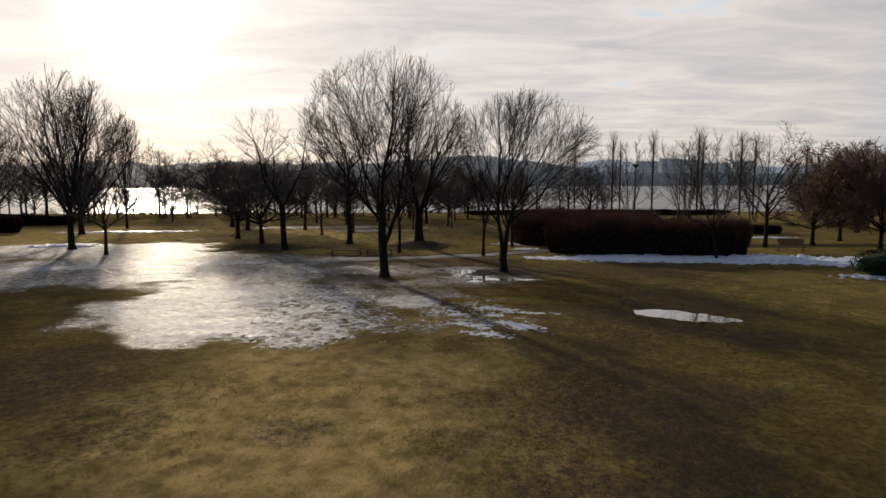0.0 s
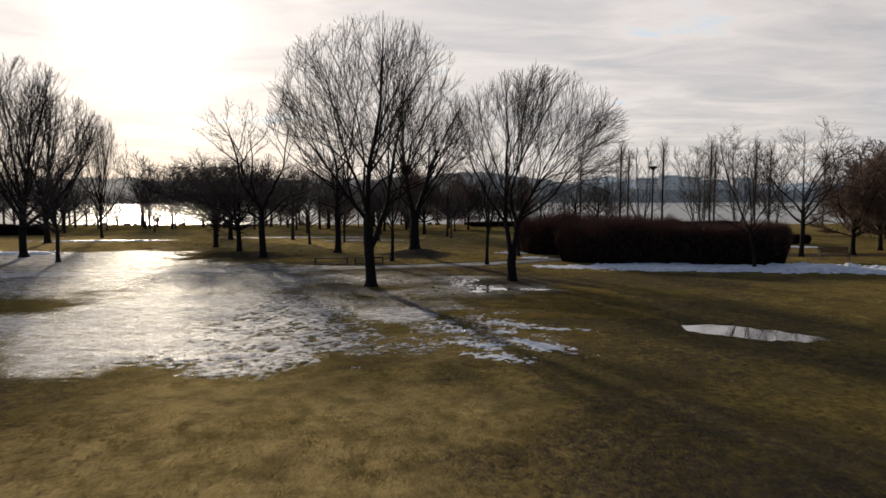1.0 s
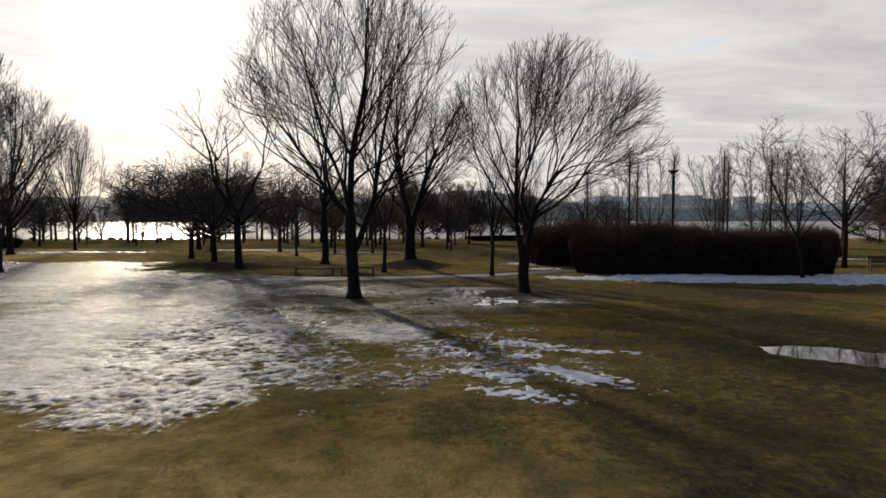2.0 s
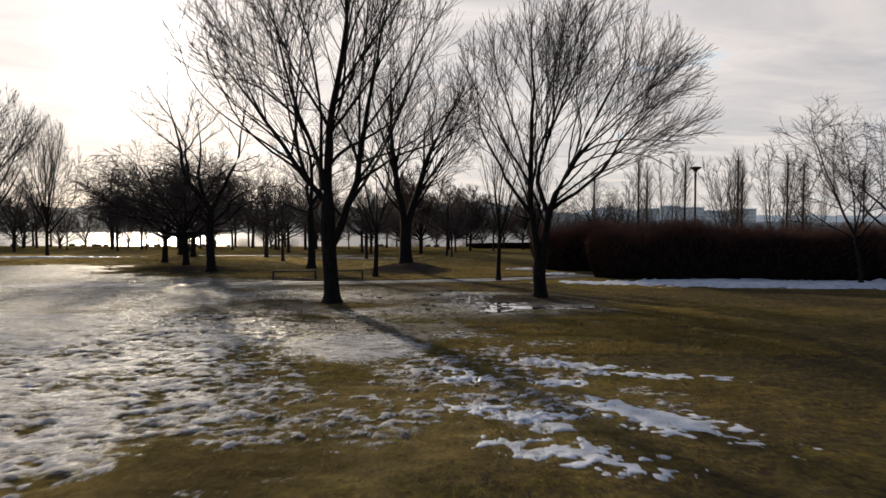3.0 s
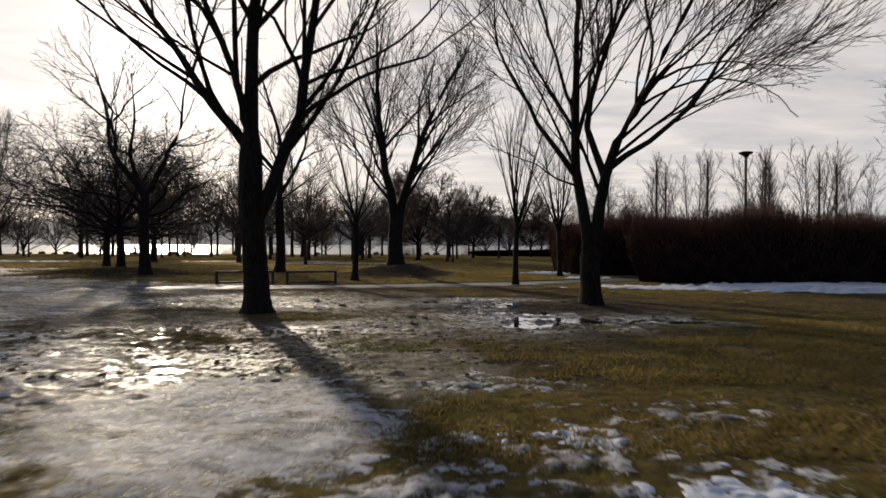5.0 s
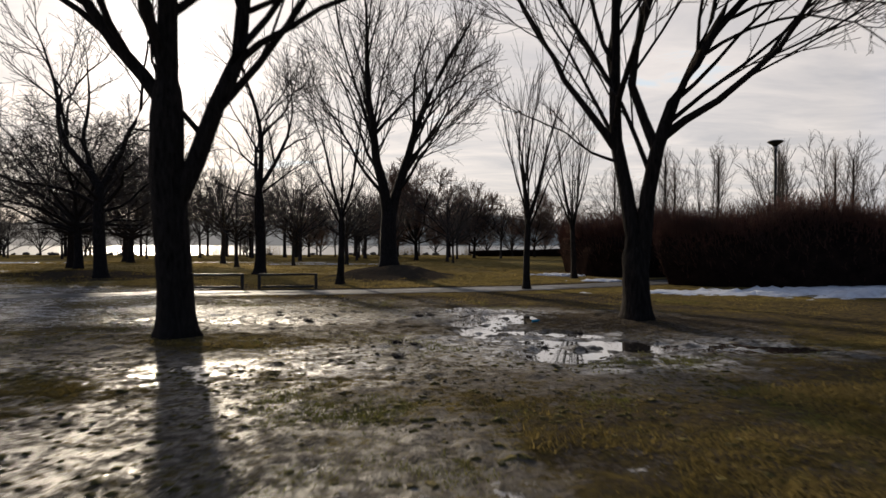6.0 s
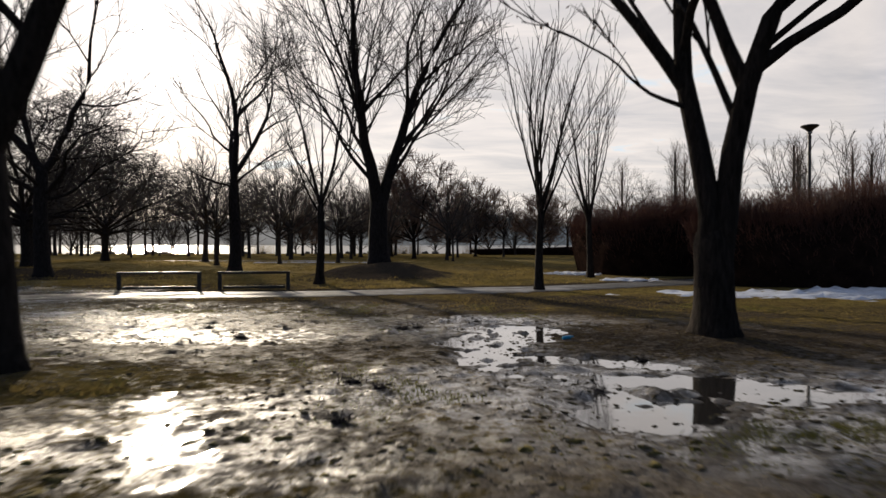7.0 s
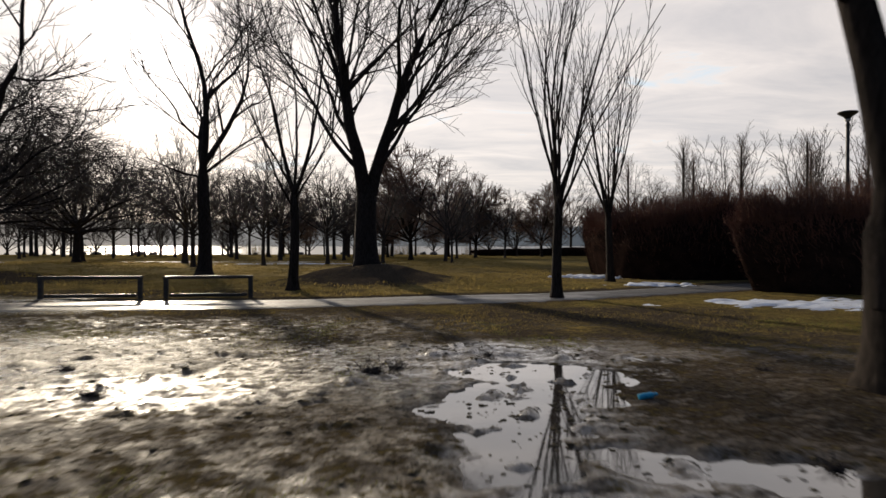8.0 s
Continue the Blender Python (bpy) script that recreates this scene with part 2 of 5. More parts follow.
    cover = k.math("ADD", k.math("ADD", k.math("MULTIPLY", k.math("SUBTRACT", drift, 0.5), 0.5), k.math("MULTIPLY", k.math("SUBTRACT", lump, 0.5), 1.1)), k.math("MULTIPLY", k.math("SUBTRACT", crumb, 0.5), 1.9))
    fs = k.rng(k.math("ADD", slush, cover), 0.48, 0.58)
    thaw = k.math("MULTIPLY", k.rng(slush, 0.22, 0.5), k.math("SUBTRACT", 1.0, fs))
    fb = k.rng(k.math("ADD", path, k.math("MULTIPLY", rag, 0.7)), 0.4, 0.7)
    clod = k.rng(k.math("ADD", k.math("MULTIPLY", tuft, 0.6), k.math("MULTIPLY", speck, 0.4)), 0.46, 0.58)
    c = k.mix(fb, grass, soil_and_shade)
    c = k.mix(fw, c, mud)
    c = k.mix(k.math("MULTIPLY", thaw, 0.6), c, (0.05, 0.04, 0.018))
    c = k.mix(fs, c, ice)
    k.set("Base Color", c)
    r = k.mixf(fb, 1.0, 0.9)
    r = k.mixf(fw, r, k.mixf(clod, k.mixf(soak, 0.6, 0.22), 0.9))
    r = k.mixf(thaw, r, 0.5)
    r = k.mixf(fs, r, k.rng(crumb, 0.35, 0.65, 0.45, 0.75))
    k.set("Roughness", r)
    spec = k.mixf(fw, 0.0, k.mixf(clod, k.mixf(soak, 0.06, 0.5), 0.03))
    spec = k.mixf(thaw, spec, 0.06)
    spec = k.mixf(fs, spec, k.rng(drift, 0.4, 0.6, 0.07, 0.02))
    k.set("Specular IOR Level", spec)
    turf = k.math("ADD", k.math("ADD", fine, k.math("MULTIPLY", blades, 0.3)), k.math("MULTIPLY", k.mixf(fw, tuft, k.math("ADD", k.math("MULTIPLY", clod, 0.45), k.math("MULTIPLY", speck, 0.6))), 1.1))
    snowy = k.math("ADD", k.math("MULTIPLY", lump, 0.8), k.math("ADD", k.math("MULTIPLY", crumb, 0.9), k.math("MULTIPLY", fine, 0.55)))
    h = k.math("ADD", k.mixf(fs, turf, snowy), k.math("MULTIPLY", fs, 0.2))
    st = k.mixf(fw, 1.0, 0.36)
    st = k.mixf(fs, st, 1.0)
    k.set("Sheen Weight", k.mixf(k.math("MAXIMUM", k.math("MAXIMUM", fw, fs), k.math("MAXIMUM", fb, thaw)), 0.13, 0.0))
    k.set("Sheen Tint", (0.95, 0.75, 0.35, 1.0))
    k.set("Sheen Roughness", 0.6)
    # a film of water stands on the wettest mud
    k.set("Coat Weight", k.math("MULTIPLY", k.math("MULTIPLY", fw, k.rng(soak, 0.56, 0.92)), k.mixf(clod, 1.0, 0.08)))
    k.set("Coat Roughness", 0.1)
    k.set("Coat IOR", 1.6)
    k.bump(h, st, 0.058)
    return k.m


def mat_snow():
    k = Mat("old_snow")
    f, g = k.noise(3, 5), k.noise(30, 5, 0.65)
    # the blue tint puts skylight into the snow's colour
    c = k.mix(k.rng(f, 0.4, 0.7), (0.64, 0.68, 0.75), (0.44, 0.46, 0.52))
    c = k.mix(k.rng(g, 0.58, 0.74, 0.0, 0.6), c, (0.3, 0.26, 0.2))
    k.set("Base Color", c)
    k.set("Roughness", k.rng(g, 0.3, 0.7, 0.35, 0.7))
    k.bump(g, 0.6, 0.02)
    return k.m


def mat_water(name, mud, rough, wave_scale, wave, dist, film=0.0):
    k = Mat(name)
    k.set("Base Color", k.mix(k.rng(k.noise(1.2, 4), 0.4, 0.65), mud, tuple(0.6 * a for a in mud)))
    k.set("Roughness", rough)
    k.set("IOR", 1.36)
    k.set("Coat Weight", film)
    k.set("Coat Roughness", rough)
    k.set("Coat IOR", 1.7)
    k.bump(k.noise(wave_scale, 3), wave, dist)
    return k.m


def mat_asphalt():
    k = Mat("wet_asphalt")
    f, g = k.noise(0.9, 5), k.noise(120, 3, 0.7)
    c = k.mix(k.rng(g, 0.35, 0.7), (0.05, 0.05, 0.052), (0.13, 0.128, 0.125))
    c = k.mix(k.rng(f, 0.5, 0.7), c, (0.06, 0.055, 0.05))
    k.set("Base Color", c)
    k.set("Roughness", k.rng(f, 0.4, 0.6, 0.7, 0.34))
    k.set("Specular IOR Level", k.rng(f, 0.4, 0.6, 0.06, 0.3))
    k.bump(g, 0.4, 0.006)
    return k.m


GROUND, SNOW, ASPHALT = mat_ground(), mat_snow(), mat_asphalt()
PUDDLE = mat_water("puddle_water", (0.05, 0.043, 0.036), 0.04, 7.0, 0.12, 0.01, 0.85)
LAKE = mat_water("lake_water", (0.06, 0.07, 0.075), 0.3, 0.6, 0.9, 0.3)


# ---- mesh helpers ----
def mesh_of(name, verts, faces, mat, smooth=False):
    """A mesh from an (n, 3) array and an (m, 4) or (m, 3) index array."""
    verts, faces = np.asarray(verts, float), np.asarray(faces, int)
    me = bpy.data.meshes.new(name)
    k = faces.shape[1]
    me.vertices.add(len(verts))
    me.vertices.foreach_set("co", verts.ravel())
    me.loops.add(faces.size)
    me.loops.foreach_set("vertex_index", faces.ravel())
    me.polygons.add(len(faces))
    me.polygons.foreach_set("loop_start", np.arange(0, faces.size, k))
    if smooth:
        me.polygons.foreach_set("use_smooth", np.ones(len(faces), bool))
    me.materials.append(mat)
    me.update(calc_edges=True)
    me.validate()
    return me


def put(name, me, parent=None, label="", at=None, kind=""):
    ob = new(name, me)
    if parent is not None:
        ob.parent = parent
    if at is not None:
        ob.matrix_basis = at
    return tagged(ob, label, kind=kind)


def from_bm(name, bm, mat, smooth=False):
    me = bpy.data.meshes.new(name)
    bmesh.ops.recalc_face_normals(bm, faces=bm.faces)
    bm.to_mesh(me)
    bm.free()
    if smooth:
        for p in me.polygons:
            p.use_smooth = True
    me.materials.append(mat)
    return me


def part(name, bm, mat, parent, label="", smooth=False):
    return put(name, from_bm(name, bm, mat, smooth), parent, label)


def thing(name, base, label, category, group="", kind=""):
    ob = new(name)
    ob.matrix_basis = base if isinstance(base, Matrix) else Matrix.Translation(base)
    return tagged(ob, label, category, group, kind)


def box(bm, lo, hi, bevel=0.0, turn=None):
    """A bevelled box between two corners, added to bm."""
    lo, hi = Vector(lo), Vector(hi)
    m = Matrix.Translation((lo + hi) / 2) @ Matrix.Diagonal((*(hi - lo), 1))
    if turn is not None:
        m = turn @ m
    r = bmesh.ops.create_cube(bm, size=1.0, matrix=m)
    if bevel:
        es = list({e for v in r["verts"] for e in v.link_edges})
        bmesh.ops.bevel(bm, geom=es, offset=bevel, segments=2, affect="EDGES")
    return bm


def lathe(bm, profile, sides=20):
    """A turned body from (radius, z) pairs."""
    rings = [[bm.verts.new((r * math.cos(2 * math.pi * i / sides), r * math.sin(2 * math.pi * i / sides), z)) for i in range(sides)] for r, z in profile]
    for a, b in zip(rings, rings[1:]):
        for i in range(sides):
            bm.faces.new((a[i], a[(i + 1) % sides], b[(i + 1) % sides], b[i]))
    bm.faces.new(rings[0][::-1])
    bm.faces.new(rings[-1])
    return bm


def unit(a):
    return a / np.maximum(np.linalg.norm(a, axis=-1, keepdims=True), 1e-9)


def tubes(P, R, sides):
    """Verts and quads of many tubes: P (b, n, 3), R (b, n)."""
    b, n, _ = P.shape
    T = unit(np.gradient(P, axis=1))
    ref = np.where(np.abs(T[..., 2:3]) > 0.9, np.array([1.0, 0.13, 0]), np.array([0.05, 0.0, 1.0]))
    U = unit(np.cross(T, ref))
    V = np.cross(T, U)
    a = np.arange(sides) * 2 * np.pi / sides
    verts = P[:, :, None] + R[:, :, None, None] * (np.cos(a)[:, None] * U[:, :, None] + np.sin(a)[:, None] * V[:, :, None])
    idx = np.arange(b * n * sides).reshape(b, n, sides)
    nx = np.roll(idx, -1, axis=2)
    q = np.stack((idx[:, :-1], nx[:, :-1], nx[:, 1:], idx[:, 1:]), -1).reshape(-1, 4)
    return verts.reshape(-1, 3), q


def merge(pieces):
    vs, fs, o = [], [], 0
    for v, f in pieces:
        vs.append(v)
        fs.append(f + o)
        o += len(v)
    return np.concatenate(vs), np.concatenate(fs)


def grow(rng, p, d, length, r0, n, wiggle, lift, taper=0.25, power=0.8):
    """Polylines that start at p along d; lift bends them up (minus: down)."""
    b = len(p)
    P = np.zeros((b, n, 3))
    P[:, 0] = p
    step = (length / (n - 1))[:, None]
    d = unit(d)
    for i in range(1, n):
        d = unit(d + wiggle * rng.normal(size=(b, 3)) + np.array([0, 0, 1.0]) * (lift / (n - 1)))
        P[:, i] = P[:, i - 1] + d * step
    s = np.linspace(0, 1, n)
    R = r0[:, None] * (1 - (1 - taper) * s[None] ** power)
    return P, R


def sprout(rng, P, R, L, k, t0, t1, angle, spread, ratio, n, wiggle, lift, rmin, thick=0.55, keep=0.55, taper=0.3):
    """Children along every polyline."""
    b, m, _ = P.shape
    i = np.repeat(np.arange(b), k)
    j = np.tile(np.arange(k), b)
    t = t0 + (t1 - t0) * (j + rng.random(b * k)) / k
    f = np.clip(t * (m - 1), 0, m - 1.001)
    a = f.astype(int)
    w = (f - a)[:, None]
    p = P[i, a] * (1 - w) + P[i, a + 1] * w
    tan = unit(P[i, a + 1] - P[i, a])
    r = R[i, a] * (1 - w[:, 0]) + R[i, a + 1] * w[:, 0]
    u = unit(np.cross(tan, np.array([0.03, 0.02, 1.0]) + 0 * tan))
    v = np.cross(tan, u)
    phi = j * 2.4 + rng.random(b)[i] * 6.28 + rng.normal(size=b * k) * 0.5
    ang = np.radians(angle + spread * rng.normal(size=b * k))
    d = np.cos(ang)[:, None] * tan + np.sin(ang)[:, None] * (np.cos(phi)[:, None] * u + np.sin(phi)[:, None] * v)
    ln = L[i] * ratio * (1 - keep * t) * (0.75 + 0.5 * rng.random(b * k))
    P2, R2 = grow(rng, p, d, ln, np.maximum(r * thick, rmin), n, wiggle, lift, taper)
    return P2, np.maximum(R2, rmin * 0.6), ln


def within(P, L, env, rng):
    """Shortens polylines that leave the crown's envelope (centre and radii of an ellipsoid)."""
    if env is None:
        return P, L
    c, r = np.array(env[:3]), np.array(env[3:])
    a, b = (P[:, 0] - c) / r, (P[:, -1] - c) / r
    d = b - a
    A, B, C = (d * d).sum(1) + 1e-9, 2 * (a * d).sum(1), (a * a).sum(1) - 1
    D = B * B - 4 * A * C
    s = (-B + np.sqrt(np.maximum(D, 0))) / (2 * A)
    s = np.clip(np.where((D < 0) | (s < 0), 0.12, s * (0.8 + 0.32 * rng.random(len(P)))), 0.08, 1)
    return P[:, :1] + (P - P[:, :1]) * s[:, None, None], L * s


def inside(P, env):
    """Which polylines start within the envelope."""
    return np.ones(len(P), bool) if env is None else ((((P[:, 0] - np.array(env[:3])) / np.array(env[3:])) ** 2).sum(1) < 1.08)


def direction(az, el):
    az, el = np.radians(az), np.radians(el)
    return np.stack((np.cos(az) * np.cos(el), np.sin(az) * np.cos(el), np.sin(el)), -1)


def make_tree(name, label, trunk_h, trunk_r, limbs, seed, levels, bark=None, twig=None, lean=(0.0, 0.0), top=None,
              split=True, rmin=0.006, limb_lift=0.5, limb_wiggle=0.05, sides=9, flare=1.45, category="tree", env=None, narrow=0.22, vase=None):
    """limbs: (height on the trunk, azimuth, elevation, length, radius[, lift[, sideways start[, elbow (step, azimuth, elevation)]]]); levels: a dict for each order of branching.
    The trunk ends at trunk_h; top gives a leader (length, lift) that carries it on; vase: (height, slope) of the cone that bounds the crown below."""
    bark, twig = bark or BARK, twig or TWIG
    rng = np.random.default_rng(seed)
    root = thing(name, (0, 0, 0), label, category)
    # trunk, with a flared foot
    n = 10
    zs = np.concatenate(([-0.12, 0.0, 0.1, 0.28], np.append(np.linspace(0.6, trunk_h * 0.85, n - 6), (trunk_h * 0.94, trunk_h))))
    s = np.maximum(zs, 0) / trunk_h
    tr = np.stack((lean[0] * s ** 1.3 + 0.025 * np.sin(zs * 1.7 + seed), lean[1] * s ** 1.3 + 0.025 * np.cos(zs * 1.3 + seed), zs), -1)[None]
    foot = 1 + (flare - 1) * np.exp(-np.maximum(zs, 0) / 0.16)
    crop = np.clip((s - 0.84) / 0.16, 0, 1)
    rr = (trunk_r * (1 - narrow * s) * (1 - 0.4 * crop * crop) * foot)[None]
    v, f = tubes(tr, rr, 14)
    k = 14
    ang = np.tile(np.arange(k), n) * 2 * np.pi / k
    zz = np.repeat(zs, k)
    lobes = 1 + (0.035 + 0.13 * np.exp(-np.maximum(zz, 0) / 0.15)) * np.cos(ang * 4 + seed) + 0.03 * np.cos(ang * 7 + zz * 3)
    c = np.repeat(tr[0], k, axis=0)
    v = c + (v - c) * lobes[:, None]
    put("trunk", mesh_of("trunk", v, f, bark, True), root)
    # limbs
    allP, allR, lens = [], [], []
    for lb in limbs:
        if isinstance(lb[0], tuple):                    # grows out of an earlier limb: (its number, how far along)
            i, t = lb[0]
            at = np.array([np.interp(t, np.linspace(0, 1, 12), allP[i][0][:, j]) for j in range(3)])
        else:
            at = np.array([np.interp(min(lb[0], trunk_h), zs, tr[0][:, j]) for j in range(3)])
        d = direction(lb[1], lb[2])
        if len(lb) > 6:
            at = at + np.array([lb[6], 0.0, 0.0])
        P, R = grow(rng, (at - d * lb[4] * 0.8)[None], d[None], np.array([lb[3]]), np.array([lb[4]]), 12, limb_wiggle * (1.7 if isinstance(lb[0], tuple) else 1.0), lb[5] if len(lb) > 5 else limb_lift, 0.1, 0.62 if isinstance(lb[0], tuple) else 0.85)
        if len(lb) > 7:
            k, step = lb[7][0], np.linalg.norm(P[0, 1] - P[0, 0])
            old = unit(P[0, k] - P[0, k - 1])
            for j in range(k + 1, 12):
                w = min(1.0, 0.5 * (j - k))
                P[0, j] = P[0, j - 1] + step * unit((1 - w) * old + w * direction(lb[7][1], lb[7][2]) + limb_wiggle * rng.normal(size=3))
        P, ln = within(P, np.array([lb[3]]), env, rng)
        allP.append(P)
        allR.append(np.maximum(R, rmin))
        lens.append(ln[0])
    lens = np.array(lens)
    P, R = np.concatenate(allP), np.concatenate(allR)
    if split:
        for i in range(len(P)):
            v, f = tubes(P[i:i + 1], R[i:i + 1], sides)
            put("limb", mesh_of("limb", v, f, bark, True), root)
    else:
        v, f = tubes(P, R, max(5, sides - 3))
        put("limb_frame", mesh_of("limb_frame", v, f, bark, True), root)
    L = lens
    bits, fine = [], []
    for i, lv in enumerate(levels):
        lv = dict(lv)
        sd = lv.pop("sides", 4)
        P, R, L = sprout(rng, P, R, L, rmin=rmin * (0.8 ** i), **lv)
        keep = inside(P, env) & (rng.random(len(L)) < np.clip((L / (0.9 * L.mean())) ** 1.6, 0.1, 1.0))
        P, R, L = P[keep], R[keep], L[keep]
        P, L = within(P, L, env, rng)
        if vase:
            tip = P[:, -1]
            keep = np.hypot(tip[:, 0], tip[:, 1]) < 0.5 + vase[1] * (tip[:, 2] - vase[0]) + 0.35 * rng.random(len(tip))
            P, R, L = P[keep], R[keep], L[keep]
        (bits if lv["n"] >= 6 else fine).append(tubes(P, R, sd))
    if bits:
        v, f = merge(bits)
        put("branchwork", mesh_of("branchwork", v, f, bark, True), root, kind="stuff")
    if fine:
        v, f = merge(fine)
        put("crown", mesh_of("crown", v, f, twig), root, kind="stuff")
    return root


def place(root, x, y, z, turn=0.0, scale=1.0):
    root.matrix_basis = pose(x, y, z, 0, 0, turn) @ Matrix.Scale(scale, 4)
    return root


def again(root, x, y, z, turn=0.0, scale=1.0, wide=1.0):
    return copy_thing(root, pose(x, y, z, 0, 0, turn) @ Matrix.Diagonal((scale * wide, scale * wide, scale, 1)))


# ---- the ground ----
def smooth(a, lo, hi):
    t = np.clip((np.asarray(a, float) - lo) / (hi - lo), 0, 1)
    return t * t * (3 - 2 * t)


def hash2(ix, iy, seed):
    h = (ix * 374761393 + iy * 668265263 + seed * 974711) & 0xFFFFFFFF
    h = ((h ^ (h >> 13)) * 1274126177) & 0xFFFFFFFF
    return ((h ^ (h >> 16)) & 0xFFFF) / 65535.0


def vnoise(x, y, seed=0):
    x, y = np.broadcast_arrays(np.asarray(x, float), np.asarray(y, float))
    ix, iy = np.floor(x).astype(np.int64), np.floor(y).astype(np.int64)
    fx, fy = x - ix, y - iy
    fx, fy = fx * fx * (3 - 2 * fx), fy * fy * (3 - 2 * fy)
    a, b = hash2(ix, iy, seed), hash2(ix + 1, iy, seed)
    c, d = hash2(ix, iy + 1, seed), hash2(ix + 1, iy + 1, seed)
    return (a * (1 - fx) + b * fx) * (1 - fy) + (c * (1 - fx) + d * fx) * fy


def fbm(x, y, seed=0, octaves=4):
    v, a, s = 0.0, 0.5, 0.0
    for i in range(octaves):
        v, s = v + a * vnoise(x * 2 ** i + 17.3 * i, y * 2 ** i - 9.1 * i, seed + i), s + a
        a *= 0.55
    return v / s


def blob(x, y, cx, cy, rx, ry, turn=0.0, soft=0.35, seed=3, rag=0.55, scale=0.9):
    """1 inside a ragged ellipse, 0 outside."""
    c, s = math.cos(radians(turn)), math.sin(radians(turn))
    u, v = ((x - cx) * c + (y - cy) * s) / rx, (-(x - cx) * s + (y - cy) * c) / ry
    d = np.sqrt(u * u + v * v) + rag * (fbm(x * scale, y * scale, seed) - 0.5) * 2
    return 1 - smooth(d, 1 - soft, 1 + soft)


LAKE_Z = -0.95
SHORE_Y = 118.0


def mound(x, y, cx, cy, rx, ry, h):
    d = ((x - cx) / rx) ** 2 + ((y - cy) / ry) ** 2
    return h * np.exp(-d * 1.6)


def path_mid(x):
    """Middle line of the asphalt path."""
    return np.interp(x, [-60, -40, -25, -17, -8, -2, 2.5, 6, 9, 14, 22], [23.5, 30.0, 35.3, 38.2, 42.5, 43.6, 45.0, 46.8, 48.6, 50.0, 50.6])


def lie(x, y):
    """The broad lie of the land."""
    x, y = np.asarray(x, float), np.asarray(y, float)
    z = 0.1 - 0.16 * smooth(y, 26, 46) - 0.16 * smooth(y, 50, 95)
    z = z + 0.28 * smooth(-x, 9, 24) * (1 - smooth(y, 48, 80)) * smooth(y, 20, 40)
    z = z + mound(x, y, -1.7, 50.2, 2.7, 2.3, 0.56) * (0.75 + 0.5 * fbm(x * 0.9, y * 0.9, 6, 3)) + mound(x, y, -13.6, 49.6, 3.6, 3.2, 0.3)
    z = z + mound(x, y, 3.455, 35.6, 1.2, 1.0, 0.09) + mound(x, y, -3.06, 33.3, 1.1, 1.0, 0.07)
    z = z + 0.10 * (fbm(x * 0.09, y * 0.09, 5, 3) - 0.5)
    shore = smooth(y, SHORE_Y - 7 + 3 * (fbm(x * 0.05, 0 * x, 8) - 0.5), SHORE_Y + 6)
    z = z * (1 - shore) + shore * -2.6
    far = smooth(y, 880, 960)
    return z * (1 - far) + far * 1.5


# puddles: centre, radii, turn, depth
PUDDLES = [(1.05, 35.55, 0.48, 0.8, -12, 0.07), (1.25, 36.5, 0.55, 0.35, -10, 0.06), (1.9, 34.3, 0.95, 0.2, -18, 0.06), (2.65, 33.45, 1.05, 0.42, -8, 0.08), (4.0, 33.0, 1.0, 0.24, 2, 0.07),
           (1.8, 32.6, 0.42, 0.45, -30, 0.06), (0.85, 34.4, 0.3, 0.5, 10, 0.05), (8.9, 24.2, 1.6, 0.7, -32, 0.26)]
LAWN_POOL = 7        # from here on the puddles lie apart on the open lawn
# where the mud is soaked and shines: share, centre, radii, turn, softness, seed, raggedness, grain
SOAKED = [(0.95, 0.8, 33.2, 1.7, 1.1, 0, 0.5, 53, 0.6, 1.0), (0.9, 1.7, 32.3, 2.0, 0.8, -6, 0.5, 54, 0.6, 1.0), (0.7, -2.7, 35.9, 1.9, 0.55, 3, 0.5, 61, 0.6, 0.9), (0.75, -1.5, 35.85, 0.75, 0.6, 0, 0.5, 62, 0.6, 0.9), (0.85, -1.2, 31.5, 2.1, 0.8, 5, 0.5, 63, 0.6, 0.9), (0.7, -0.9, 32.7, 0.9, 0.6, 0, 0.5, 59, 0.6, 0.9),
          (1.0, 1.1, 37.3, 1.8, 1.2, 0, 0.5, 64, 0.7, 0.9), (1.0, 2.4, 33.4, 2.4, 0.75, -10, 0.5, 65, 0.6, 0.9), (0.7, -5.0, 35.9, 1.6, 0.6, 0, 0.5, 66, 0.6, 0.9), (0.75, -4.5, 31.0, 2.2, 0.8, 0, 0.5, 58, 0.6, 0.9),
          (0.7, 1.2, 32.2, 1.2, 1.0, 0, 0.5, 60, 0.7, 0.8), (1.0, 1.1, 35.5, 0.7, 1.5, -10, 0.5, 67, 0.5, 0.9), (0.62, -3.4, 29.4, 3.4, 2.0, 0, 0.5, 68, 0.7, 0.7), (0.45, -3.4, 39.6, 3.2, 1.0, 0, 0.5, 57, 0.7, 0.8)]


